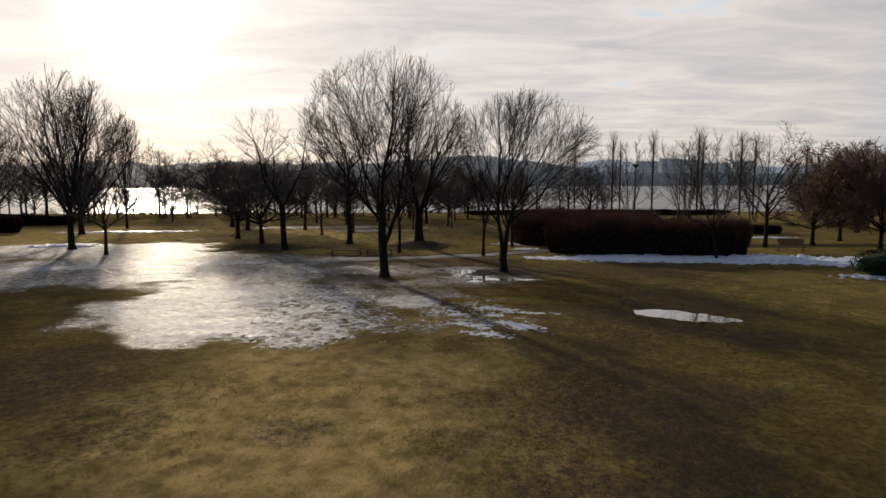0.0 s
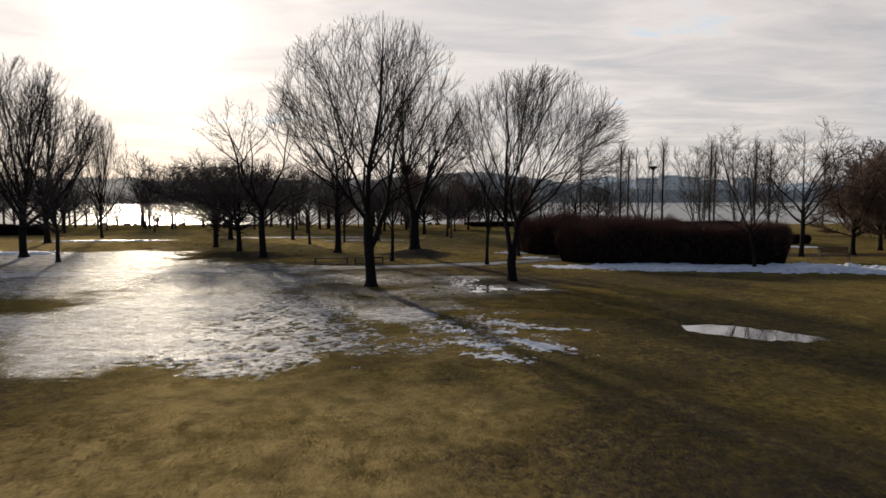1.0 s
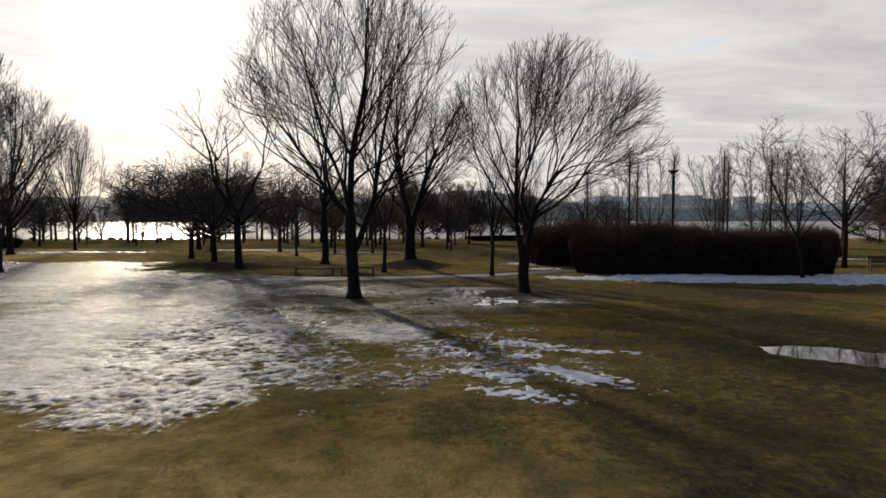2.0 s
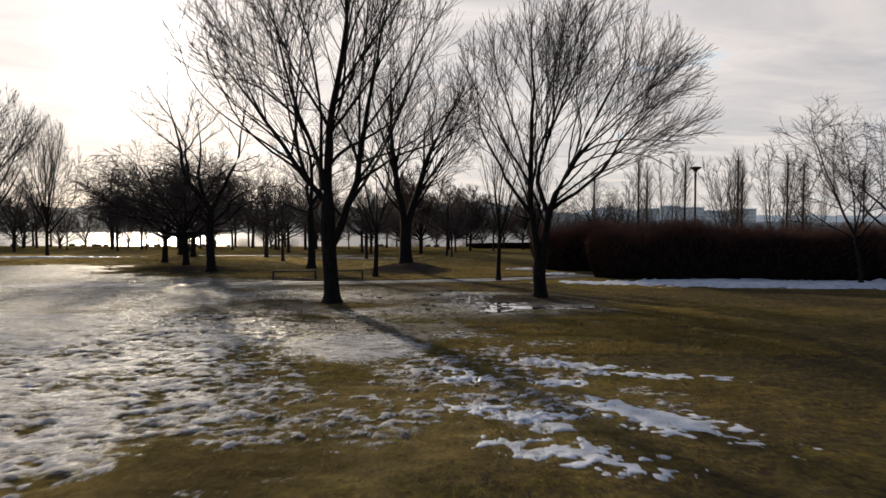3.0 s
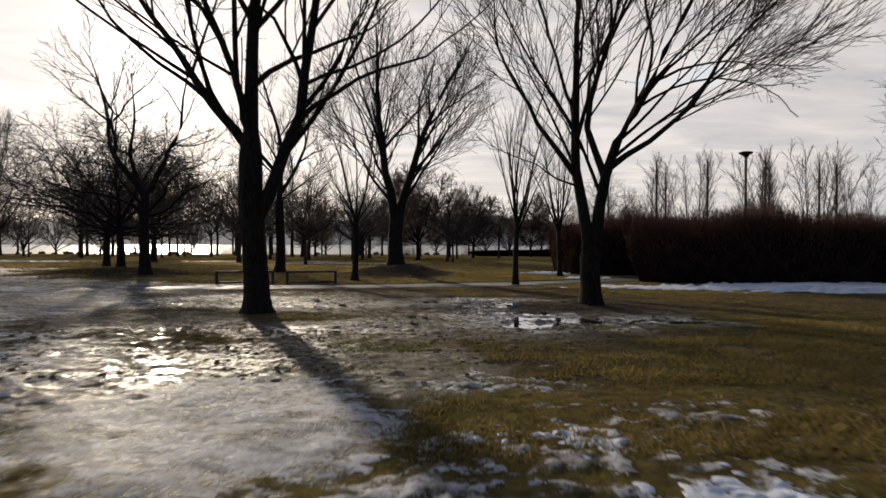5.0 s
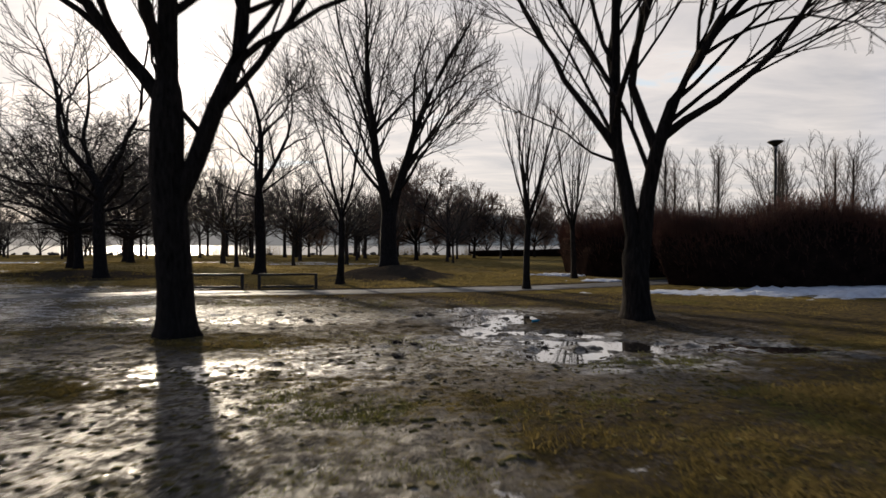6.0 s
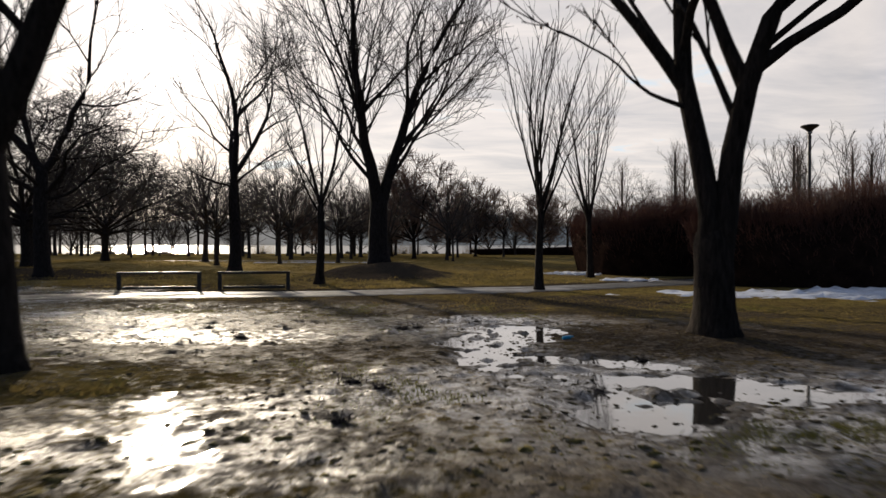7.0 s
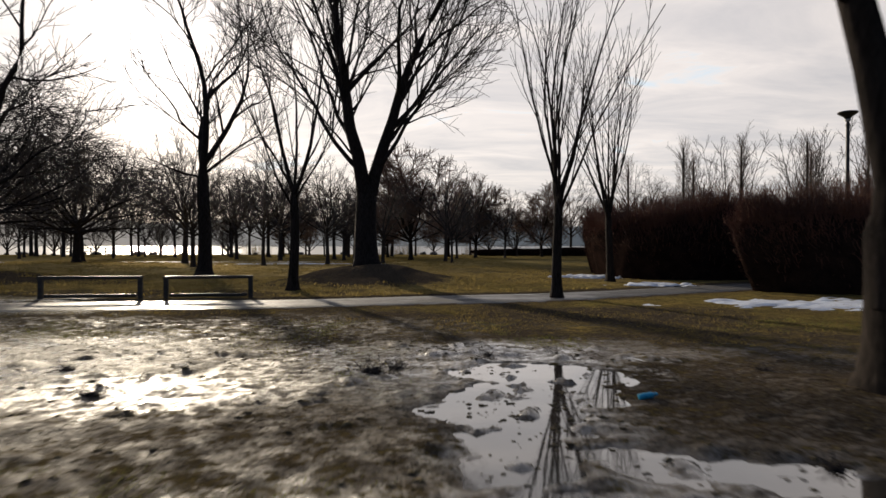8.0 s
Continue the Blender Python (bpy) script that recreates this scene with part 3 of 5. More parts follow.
def worn(x, y):
    """How far the lawn is trodden to mud."""
    a = 0.72 * blob(x, y, -1.0, 34.2, 6.0, 4.6, 0, 0.5, 11, 0.6, 0.45)
    b = 0.3 * blob(x, y, 3.5, 36.2, 3.2, 2.4, 0, 0.5, 12)
    c = 0.7 * blob(x, y, -3.1, 33.0, 2.0, 1.6, 0, 0.5, 14)
    d = 0.95 * blob(x, y, 0.9, 37.5, 2.3, 1.1, 0, 0.5, 17, 0.6, 0.8)
    e = 0.42 * blob(x, y, -3.2, 39.6, 5.2, 1.9, 4, 0.5, 71, 0.8, 0.7)
    f = 0.72 * blob(x, y, 2.6, 33.3, 2.9, 1.3, -6, 0.5, 72, 0.6, 0.8)
    g = 0.3 * blob(x, y, 1.9, 29.6, 3.2, 1.8, 0, 0.5, 74, 0.9, 0.7)
    a = np.maximum.reduce([a, d, e, f, g, 0.66 * blob(x, y, -0.9, 29.2, 2.2, 1.7, 0, 0.5, 75, 0.8, 0.7), 0.68 * blob(x, y, -4.9, 32.2, 2.2, 1.8, 0, 0.5, 76, 0.7, 0.7), 0.7 * blob(x, y, -3.4, 29.2, 3.6, 2.0, 0, 0.5, 69, 0.8, 0.7)])
    dull = blob(x, y, 0.0, 34.6, 1.1, 0.9, 0, 0.5, 15)
    dry = blob(x, y, -2.4, 33.3, 1.6, 0.8, 4, 0.5, 18, 0.6, 0.8)
    return np.maximum(np.maximum(a, b), c) * (1 - 0.35 * dull) * (1 - 0.5 * dry) * (1 - 0.55 * blob(x, y, 3.2, 35.7, 1.7, 1.5, 0, 0.5, 70))


def icy(x, y):
    """How far the lawn is covered with thawing ice and slush."""
    a = 0.73 * blob(x, y, -8.4, 26.3, 5.6, 6.3, 0, 0.32, 21, 0.5, 0.35)
    a2 = 0.95 * blob(x, y, -6.6, 22.5, 3.8, 2.2, 0, 0.4, 27, 0.6, 0.5)
    a3 = 0.68 * sheet_ice(x, y)
    a4 = np.maximum(0.52 * blob(x, y, -3.1, 23.0, 2.5, 2.2, 0, 0.4, 29, 0.6, 0.6), 0.3 * blob(x, y, -0.6, 22.3, 1.7, 1.2, 0, 0.5, 20, 0.8, 0.7))
    a4 = np.maximum(a4, 0.46 * blob(x, y, -3.5, 25.4, 1.7, 1.5, 0, 0.5, 18, 0.7, 0.7))
    a5 = 0.76 * blob(x, y, -4.6, 21.4, 2.0, 1.7, 4, 0.4, 30, 0.6, 0.7)
    b = 0.54 * blob(x, y, -17, 38, 13.5, 8.0, -4, 0.4, 22, 0.6, 0.3)
    b2 = 0.58 * blob(x, y, -20, 47, 9.0, 7.0, 20, 0.4, 25, 0.6, 0.3)
    c = 0.3 * blob(x, y, 0.9, 25.0, 2.7, 2.9, 20, 0.5, 23, 0.9, 0.7)
    d = 0.6 * blob(x, y, -30, 46, 14, 4.5, 5, 0.4, 24, 0.7, 0.3)
    g = 0.25 * blob(x, y, -3.0, 13.1, 1.3, 0.9, 0, 0.5, 19)
    f = 0.6 * blob(x, y, -15, 74, 9, 2.0, 4, 0.4, 26, 0.8, 0.3)
    track = 0.95 * (1 - smooth(np.abs(y - path_mid(x)), 0.7, 1.3)) * smooth(-x, 9, 13) * (1 - smooth(-x, 40, 55))   # the path lies under ice here
    bare_mound = 1 - blob(x, y, -13.4, 49.4, 5.0, 3.6, 0, 0.4, 52)
    return np.maximum.reduce([a, a2, a3, a4, a5, b, b2, c, d, f, g, track]) * bare_mound


def sheet_ice(x, y):
    """One smooth grey sheet of refrozen slush."""
    return blob(x, y, -1.2, 26.6, 1.45, 1.7, 12, 0.3, 28, 0.5, 0.8)


def slush_cover(x, y, I):
    """Where the slush lies in lumps and sheets (above about 0.5) and where the wet grass shows."""
    near = smooth(y, 17, 19) * (1 - smooth(y, 30.5, 33)) * smooth(x, -9, -6.5) * (1 - smooth(x, 4.2, 5.5))
    ragged = smooth(I, 0.06, 0.3)
    return I + near * ragged * ((1 - sheet_ice(x, y)) * (1.9 * (fbm(x * 8.0, y * 10.5, 36, 3) - 0.5) + 0.9 * (fbm(x * 1.6, y * 2.2, 39, 3) - 0.5)))


def pool(X, Y, cx, cy, rx, ry, tn):
    return blob(X, Y, cx, cy, rx * 1.1, ry * 1.2, tn, 0.5, 41, 0.75, 1.5)


def surface(X, Y, W=None, I=None):
    """Height of the lawn with its clods and hollows, and where the puddles lie."""
    W, I = (worn(X, Y), icy(X, Y)) if W is None else (W, I)
    Z = lie(X, Y)
    near = smooth(Y, 4, 12) * (1 - smooth(Y, 52, 62)) * (1 - smooth(np.abs(X), 12, 24))
    rough_ = 0.03 * (fbm(X * 1.1, Y * 1.1, 31, 3) - 0.5) + 0.045 * (1 - 0.8 * W) * (fbm(X * 4.5, Y * 4.5, 32, 3) - 0.5)
    clods = np.maximum(fbm(X * 5.0, Y * 5.0, 35, 2) - 0.57, 0) * 0.15
    Z = Z + near * (rough_ + clods * W + 0.024 * smooth(slush_cover(X, Y, I), 0.4, 0.8) * (0.6 + 0.8 * fbm(X * 6, Y * 6, 37, 2)))
    P = np.zeros_like(X)
    islets = 0.1 * (fbm(X * 5.0, Y * 6.5, 38, 3) - 0.5) + 0.09 * (fbm(X * 11.0, Y * 13.0, 42, 2) - 0.5) * smooth(Y, 34.5, 36.0)
    for cx, cy, rx, ry, tn, dp in PUDDLES:
        b = pool(X, Y, cx, cy, rx, ry, tn)
        lv = LEVEL(cx, cy)
        Z = Z * (1 - b) + b * (np.minimum(Z, lv + 0.015) - 0.5 * dp + 0.8 * (rough_ + clods) + islets)
        P = np.maximum(P, b)
    for cx, cy, rx, ry, tn, dp in PUDDLES:
        b = pool(X, Y, cx, cy, rx, ry, tn)
        Z = np.where((b > 0.015) & (P < 0.3), np.maximum(Z, LEVEL(cx, cy) + 0.008), Z)
    return Z, P


def build_ground():
    def axis(pieces):
        out = [pieces[0][0]]
        for lo, hi, st in pieces:
            out.extend(np.linspace(lo, hi, max(2, int(round((hi - lo) / st)) + 1))[1:])
        return np.array(out)

    xs = axis([(-2600, -900, 425), (-900, -250, 81), (-250, -90, 16), (-90, -40, 2.5), (-40, -20, 0.6), (-20, -7, 0.22), (-7, -4.5, 0.06), (-4.5, -0.5, 0.05), (-0.5, 4.5, 0.045), (4.5, 7.5, 0.1), (7.5, 16, 0.2), (16, 40, 0.6),
               (40, 90, 2.5), (90, 250, 16), (250, 900, 81), (900, 2600, 425)])
    ys = axis([(-2600, -300, 460), (-300, -60, 40), (-60, -10, 5), (-10, 8, 0.5), (8, 19, 0.2), (19, 28, 0.05), (28, 31, 0.08), (31, 32, 0.065), (32, 37.5, 0.045), (37.5, 40, 0.1), (40, 52, 0.22), (52, 80, 0.5), (80, 130, 1.6), (130, 250, 12), (250, 880, 90), (880, 1000, 20), (1000, 3200, 440)])
    X, Y = np.meshgrid(xs, ys)
    W, I = worn(X, Y), icy(X, Y)
    Z, P = surface(X, Y, W, I)
    road = 1 - smooth(np.abs(Y - path_mid(X)), 0.85, 1.15)
    road = road * smooth(X, -13, -11)
    Z = Z - road * 0.05
    idx = np.arange(X.size).reshape(X.shape)
    q = np.stack((idx[:-1, :-1], idx[:-1, 1:], idx[1:, 1:], idx[1:, :-1]), -1).reshape(-1, 4)
    me = mesh_of("ground", np.stack((X, Y, Z), -1).reshape(-1, 3), q, GROUND, True)
    verge = 1 - smooth(np.abs(Y - path_mid(X)), 1.0, 2.2)
    # The patches at (4, 20.3) and (8.5, 26) paint in the trees' crown shade.
    bare = np.maximum.reduce([0.62 * blob(X, Y, 4.2, 29.6, 4.6, 2.6, 0, 0.6, 78, 0.9, 0.7), 0.5 * blob(X, Y, 5.2, 20.6, 3.4, 2.4, 0, 0.6, 80, 0.8, 0.6), 0.57 * blob(X, Y, -10.0, 14.8, 5.6, 6.2, 0, 0.6, 76, 0.7, 0.3), 0.62 * blob(X, Y, 3.6, 13.4, 4.4, 5.0, 0, 0.6, 77, 0.8, 0.4), 0.52 * blob(X, Y, 4.0, 20.3, 6.0, 3.2, 0, 0.5, 54, 0.6, 0.5), 0.56 * blob(X, Y, 8.5, 26, 6.5, 9.0, 0, 0.5, 57, 0.8, 0.5), 0.5 * blob(X, Y, 2.6, 29.6, 5.0, 2.0, 0, 0.5, 55, 0.7, 0.6), 0.8 * verge * (1 - smooth(np.abs(X), 30, 60)), 1.0 * blob(X, Y, -1.9, 50.0, 3.2, 2.6, 0, 0.5, 51), 0.8 * blob(X, Y, -13.6, 49.2, 4.6, 3.0, 0, 0.5, 52),
                              # Round (3.4, 35.6) the earth is trodden, and darkened for crown shade too.
                              0.75 * blob(X, Y, 3.4, 35.6, 2.8, 2.2, 0, 0.5, 53), 0.6 * blob(X, Y, 11.0, 37.0, 8.5, 4.2, 0, 0.5, 56, 0.7, 0.5), 0.5 * blob(X, Y, 5.0, 58, 9.0, 9.0, 0, 0.6, 57, 0.8, 0.35), 0.7 * smooth(Y, SHORE_Y - 9, SHORE_Y - 3), 0.7 * blob(X, Y, -0.6, 35.6, 7.0, 6.5, 0, 0.6, 16, 0.7, 0.6) * (1 - 0.55 * blob(X, Y, -2.4, 32.9, 1.5, 0.75, 4, 0.5, 18, 0.6, 0.8)), 0.7 * blob(X, Y, -1, 40.6, 9, 2.6, 3, 0.5, 13, 0.7, 0.5), 0.65 * blob(X, Y, -6.5, 45.6, 4.5, 1.4, 5, 0.5, 73, 0.6, 0.6), 0.62 * blob(X, Y, 4.9, 12.6, 1.4, 0.8, 0, 0.5, 17), 0.5 * blob(X, Y, -2.8, 13.0, 1.6, 1.1, 0, 0.5, 18),
                              0.55 * (1 - smooth(np.abs(Y - 82 - 3 * np.sin(X * 0.05)), 0.6, 1.6))])
    wet = np.maximum(W, P * 0.9)
    soaked = np.maximum.reduce([a[0] * blob(X, Y, *a[1:]) for a in SOAKED] + [P])
    # The wide far patch lightens the lawn in place of sunlight on it.
    straw = np.maximum.reduce([0.35 * blob(X, Y, -1.0, 22.4, 3.4, 2.0, 0, 0.6, 79, 0.7, 0.6), 0.8 * blob(X, Y, -2.9, 13.6, 4.4, 6.0, 0, 0.6, 58, 0.6, 0.4), 0.95 * blob(X, Y, -22, 66, 23, 20, 0, 0.6, 59, 0.5, 0.12)])
    for nm, arr in (("soaked", soaked), ("straw", straw), ("wet", wet), ("slush", slush_cover(X, Y, I)), ("bare", bare)):
        at = me.attributes.new(nm, "FLOAT", "POINT")
        at.data.foreach_set("value", arr.ravel().astype(np.float32))
    put("ground", me)
    tagged(bpy.data.objects["ground"], "olive-brown winter lawn, muddy and waterlogged in places", "ground", kind="structure")


def LEVEL(cx, cy):
    if 0 < cx < 6 and 30 < cy < 38:            # one sheet of standing water
        cx, cy = 1.7, 33.8
    return float(lie(cx, cy)) - 0.035


build_ground()


def ground_z(x, y):
    return float(lie(x, y))


def sheet(name, x0, x1, y0, y1, z, mat, nx=2, ny=2):
    X, Y = np.meshgrid(np.linspace(x0, x1, nx), np.linspace(y0, y1, ny))
    idx = np.arange(X.size).reshape(X.shape)
    q = np.stack((idx[:-1, :-1], idx[:-1, 1:], idx[1:, 1:], idx[1:, :-1]), -1).reshape(-1, 4)
    return put(name, mesh_of(name, np.stack((X, Y, X * 0 + z), -1).reshape(-1, 3), q, mat))


def puddle(hollows):
    """One sheet of water over one or more hollows that run together."""
    x0, x1 = min(h[0] - 1.8 * max(h[2], h[3]) for h in hollows), max(h[0] + 1.8 * max(h[2], h[3]) for h in hollows)
    y0, y1 = min(h[1] - 1.8 * max(h[2], h[3]) for h in hollows), max(h[1] + 1.8 * max(h[2], h[3]) for h in hollows)
    X, Y = np.meshgrid(np.linspace(x0, x1, int((x1 - x0) / 0.06)), np.linspace(y0, y1, int((y1 - y0) / 0.06)))
    b = np.maximum.reduce([pool(X, Y, *h[:5]) for h in hollows])
    idx = np.arange(X.size).reshape(X.shape)
    q = np.stack((idx[:-1, :-1], idx[:-1, 1:], idx[1:, 1:], idx[1:, :-1]), -1).reshape(-1, 4)
    q = q[(b.ravel()[q] > 0.14).all(axis=1)]
    used = np.unique(q)
    back = np.zeros(X.size, int)
    back[used] = np.arange(len(used))
    V = np.stack((X, Y, X * 0 + LEVEL(*hollows[0][:2])), -1).reshape(-1, 3)[used]
    tagged(put("puddle", mesh_of("puddle", V, back[q], PUDDLE)), "shallow muddy puddle mirroring the cloudy sky", "puddle", "puddles on the lawn")


puddle(PUDDLES[:LAWN_POOL])
for h in PUDDLES[LAWN_POOL:]:
    puddle([h])

tagged(sheet("lake", -2500, 2500, SHORE_Y - 8, 930, LAKE_Z, LAKE), "wide grey lake glaring under the low sun", "lake", kind="structure")


def build_path():
    xs = np.linspace(-11.5, 13, 140)
    mid = path_mid(xs)
    rows = []
    for w in (-0.98, -0.92, -0.5, 0, 0.5, 0.92, 0.98):
        y = mid + w * (1.05 + 0.08 * np.sin(xs * 0.9 + w))
        z = lie(xs, y) - (0.05 if abs(w) > 0.95 else 0.005 + 0.012 * abs(w))
        rows.append(np.stack((xs, y, z), -1))
    V = np.stack(rows)
    idx = np.arange(V.shape[0] * V.shape[1]).reshape(V.shape[:2])
    q = np.stack((idx[:-1, :-1], idx[:-1, 1:], idx[1:, 1:], idx[1:, :-1]), -1).reshape(-1, 4)
    tagged(put("path", mesh_of("path", V.reshape(-1, 3), q, ASPHALT, True)), "narrow wet asphalt footpath across the lawn", "path", kind="structure")


build_path()


def snow_patch(cx, cy, rx, ry, turn, h, seed, label="thin ragged patch of old white snow on the grass", n=70, fine=1.0, rag=1.0):
    xs = np.linspace(-1.6, 1.6, n)
    U, V = np.meshgrid(xs * rx, xs * ry)
    c, s = math.cos(radians(turn)), math.sin(radians(turn))
    X, Y = cx + U * c - V * s, cy + U * s + V * c
    d = np.sqrt((U / rx) ** 2 + (V / ry) ** 2) + rag * 1.5 * (fbm(X * 2.2 * fine, Y * 2.2 * fine, seed, 3) - 0.5) + rag * 2.1 * (fbm(X * 8.5 * fine, Y * 8.5 * fine, seed + 5, 3) - 0.5)
    t = 1 - smooth(d, 0.55, 0.95)
    Z = surface(X, Y)[0] - 0.009 + (max(h - 0.03, 0.0) * smooth(t, 0.0, 1.0) * (0.6 + 0.8 * fbm(X * 0.5, Y * 0.5, seed + 7, 2)) + 0.017 * t ** 0.7) + 0.05 * min(h, 0.08) / 0.07 * (fbm(X * 5, Y * 5, seed + 3, 3) - 0.5) * t
    idx = np.arange(X.size).reshape(X.shape)
    q = np.stack((idx[:-1, :-1], idx[:-1, 1:], idx[1:, 1:], idx[1:, :-1]), -1).reshape(-1, 4)
    q = q[(t.ravel()[q] > 0.01).any(axis=1)]
    used = np.unique(q)
    back = np.zeros(X.size, int)
    back[used] = np.arange(len(used))
    me = mesh_of("snow_patch", np.stack((X, Y, Z), -1).reshape(-1, 3)[used], back[q], SNOW, True)
    tagged(put("snow_patch", me), label, "snow", "patches of old snow")


for i, (cx, cy, rx, ry, tn, h) in enumerate([
        (2.75, 22.3, 1.1, 0.42, -38, 0.03), (1.2, 22.3, 0.8, 0.36, -35, 0.03), (2.45, 25.2, 0.75, 0.32, -15, 0.03), (0.55, 24.4, 0.45, 0.3, -50, 0.03), (1.35, 26.3, 0.5, 0.25, -20, 0.03), (1.7, 21.1, 0.7, 0.3, -20, 0.03),
        (2.0, 23.9, 0.4, 0.22, 0, 0.04), (3.6, 24.4, 0.8, 0.18, -12, 0.03)]):
    snow_patch(cx, cy, rx, ry, tn, 0.7 * h, 60 + i, n=84, rag=0.95 if i in (0, 1, 2, 6) else 1.3)
for i, (cx, cy, rx, ry, tn, h) in enumerate([
        (8.3, 42.7, 2.9, 1.0, -10, 0.06), (13.6, 42.2, 4.6, 2.1, -8, 0.16), (17.8, 41.5, 3.2, 1.9, -8, 0.16), (22.0, 41.4, 3.2, 2.0, 4, 0.2), (26.0, 40.4, 4.8, 2.2, -4, 0.14),
        (6.4, 48.9, 1.1, 0.55, 0, 0.06), (5.3, 52.7, 0.95, 0.9, 0, 0.1), (30, 58, 3, 0.7, 0, 0.1), (24.5, 33.0, 3.0, 0.9, -8, 0.12),
        (-30, 49.5, 2.6, 1.2, 10, 0.14), (-33, 66, 6, 1.2, 5, 0.12), (-8, 68, 4, 0.6, 5, 0.06)]):
    snow_patch(cx, cy, rx, ry, tn, h, 90 + i, "bank of old snow along the foot of a hedge, tinted blue as by skylight" if i < 5 else "thin patch of old snow on the far lawn", 60, 0.55, 0.75)


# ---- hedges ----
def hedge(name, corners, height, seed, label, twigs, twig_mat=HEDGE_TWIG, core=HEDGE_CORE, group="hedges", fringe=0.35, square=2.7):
    """A loose bare hedge over a quadrilateral: rounded ends and a lumpy domed top, a near-black core painting in the
    inner shade under thousands of shoots.
    """
    rng = np.random.default_rng(seed)
    q = np.array(corners, float)
    root = thing(name, (0, 0, 0), label, "hedge", group)

    def at(u, v):
        return (q[0] * (1 - u)[:, None] + q[1] * u[:, None]) * (1 - v)[:, None] + (q[3] * (1 - u)[:, None] + q[2] * u[:, None]) * v[:, None]

    def skin(a, s):
        """A place on the hedge's skin: a goes round it, s from the foot (0) over the shoulder (0.6) to the middle of the top (1)."""
        c, d = np.cos(a), np.sin(a)
        edge = (np.abs(c) ** square + np.abs(d) ** square) ** (-1 / square)
        up = np.clip(s / 0.6, 0, 1)
        rho = np.where(s < 0.6, 0.93 + 0.07 * np.sin(up * 2.2) - 0.06 * up ** 6, 0.93 * (1 - np.clip((s - 0.6) / 0.4, 0, 1) ** 1.3))
        g = at(0.5 + 0.5 * rho * edge * c, 0.5 + 0.5 * rho * edge * d)
        lump = fbm(g[:, 0] * 0.42, g[:, 1] * 0.42, seed, 3) - 0.5
        fine_ = fbm(g[:, 0] * 1.7 + 3 * up, g[:, 1] * 1.7, seed + 1, 2) - 0.5
        mid = q.mean(axis=0)
        g = g + unit(g - mid) * ((0.5 * lump + 0.3 * fine_) * np.minimum(rho * 1.2, 1))[:, None] * min(1.0, height / 2)
        top = (height - 0.6 * fringe) * (1 + 0.5 * lump + 0.1 * fine_)
        z = lie(g[:, 0], g[:, 1]) + np.where(s < 0.6, -0.1 + (0.93 * top + 0.1) * up ** 0.85, top * (0.93 + 0.07 * np.clip((s - 0.6) / 0.25, 0, 1)))
        return np.column_stack((g, z))

    na, ns = 96, 16
    A, S = np.meshgrid(np.arange(na) * 2 * np.pi / na, np.linspace(0, 0.97, ns))
    P = skin(A.ravel(), S.ravel())
    idx = np.arange(na * ns).reshape(ns, na)
    nx = np.roll(idx, -1, axis=1)
    f = np.stack((idx[:-1], nx[:-1], nx[1:], idx[1:]), -1).reshape(-1, 4)
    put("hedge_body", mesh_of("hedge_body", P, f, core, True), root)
    # shoots out of the sides and over the top, thickest along the shoulder
    a = rng.random(twigs) * 2 * np.pi
    sh = np.where(rng.random(twigs) < 0.5, 0.6 * rng.random(twigs) ** 0.4, 0.5 + 0.46 * rng.random(twigs) ** 1.4)
    p = skin(a, sh)
    mid = q.mean(axis=0)
    side = np.clip((0.62 - sh) / 0.3, 0, 1)
    out = np.column_stack((unit(p[:, :2] - mid) * (0.15 + 0.5 * side)[:, None], np.ones(twigs)))
    p[:, :2] -= unit(p[:, :2] - mid) * 0.08
    p[:, 2] -= 0.06
    ln = fringe * (0.5 + 1.25 * rng.random(twigs) ** 1.6) * (1 - 0.55 * side)
    P1, R1 = grow(rng, p, out + 0.32 * rng.normal(size=(twigs, 3)), ln, np.full(twigs, 0.0085), 3, 0.16, 0.4)
    P2, R2, L2 = sprout(rng, P1, R1, ln, 2, 0.3, 0.9, 32, 10, 0.65, 2, 0.12, 0.3, 0.0055)
    v_, f_ = merge([tubes(P1, R1, 3), tubes(P2, R2, 3)])
    put("brushwood", mesh_of("brushwood", v_, f_, twig_mat), root, kind="stuff")
    return root


hedge("hedge", [(6.7, 45.2), (20.2, 42.7), (23.0, 45.4), (8.8, 48.8)], 2.42, 5, "long dark reddish-brown bare hedge behind a strip of snow", 17000, fringe=0.5)
hedge("hedge", [(5.35, 51.2), (10.5, 50.5), (22.0, 56.0), (6.6, 60.5)], 2.5, 6, "tall dark reddish-brown bare hedge beyond the footpath", 11000, fringe=0.5)
hedge("hedge", [(3.2, 101.5), (46, 99.0), (46, 101.2), (3.2, 103.6)], 1.0, 7, "low dark clipped hedge along the lake shore", 1500, fringe=0.2)
hedge("hedge", [(-66, 62.6), (-44.5, 64.6), (-44.5, 67.4), (-66, 66)], 1.9, 8, "dark clipped hedge beside the snowy lawn", 1500, fringe=0.25)
hedge("hedge", [(-72, 78.0), (-47, 78.6), (-47, 81), (-72, 81)], 1.5, 9, "dark clipped hedge beyond the path", 1200, fringe=0.25)
hedge("hedge", [(27.0, 63.0), (34, 62.0), (34, 64), (27.0, 65.0)], 1.0, 10, "small dark hedge near the lake", 800, fringe=0.2)

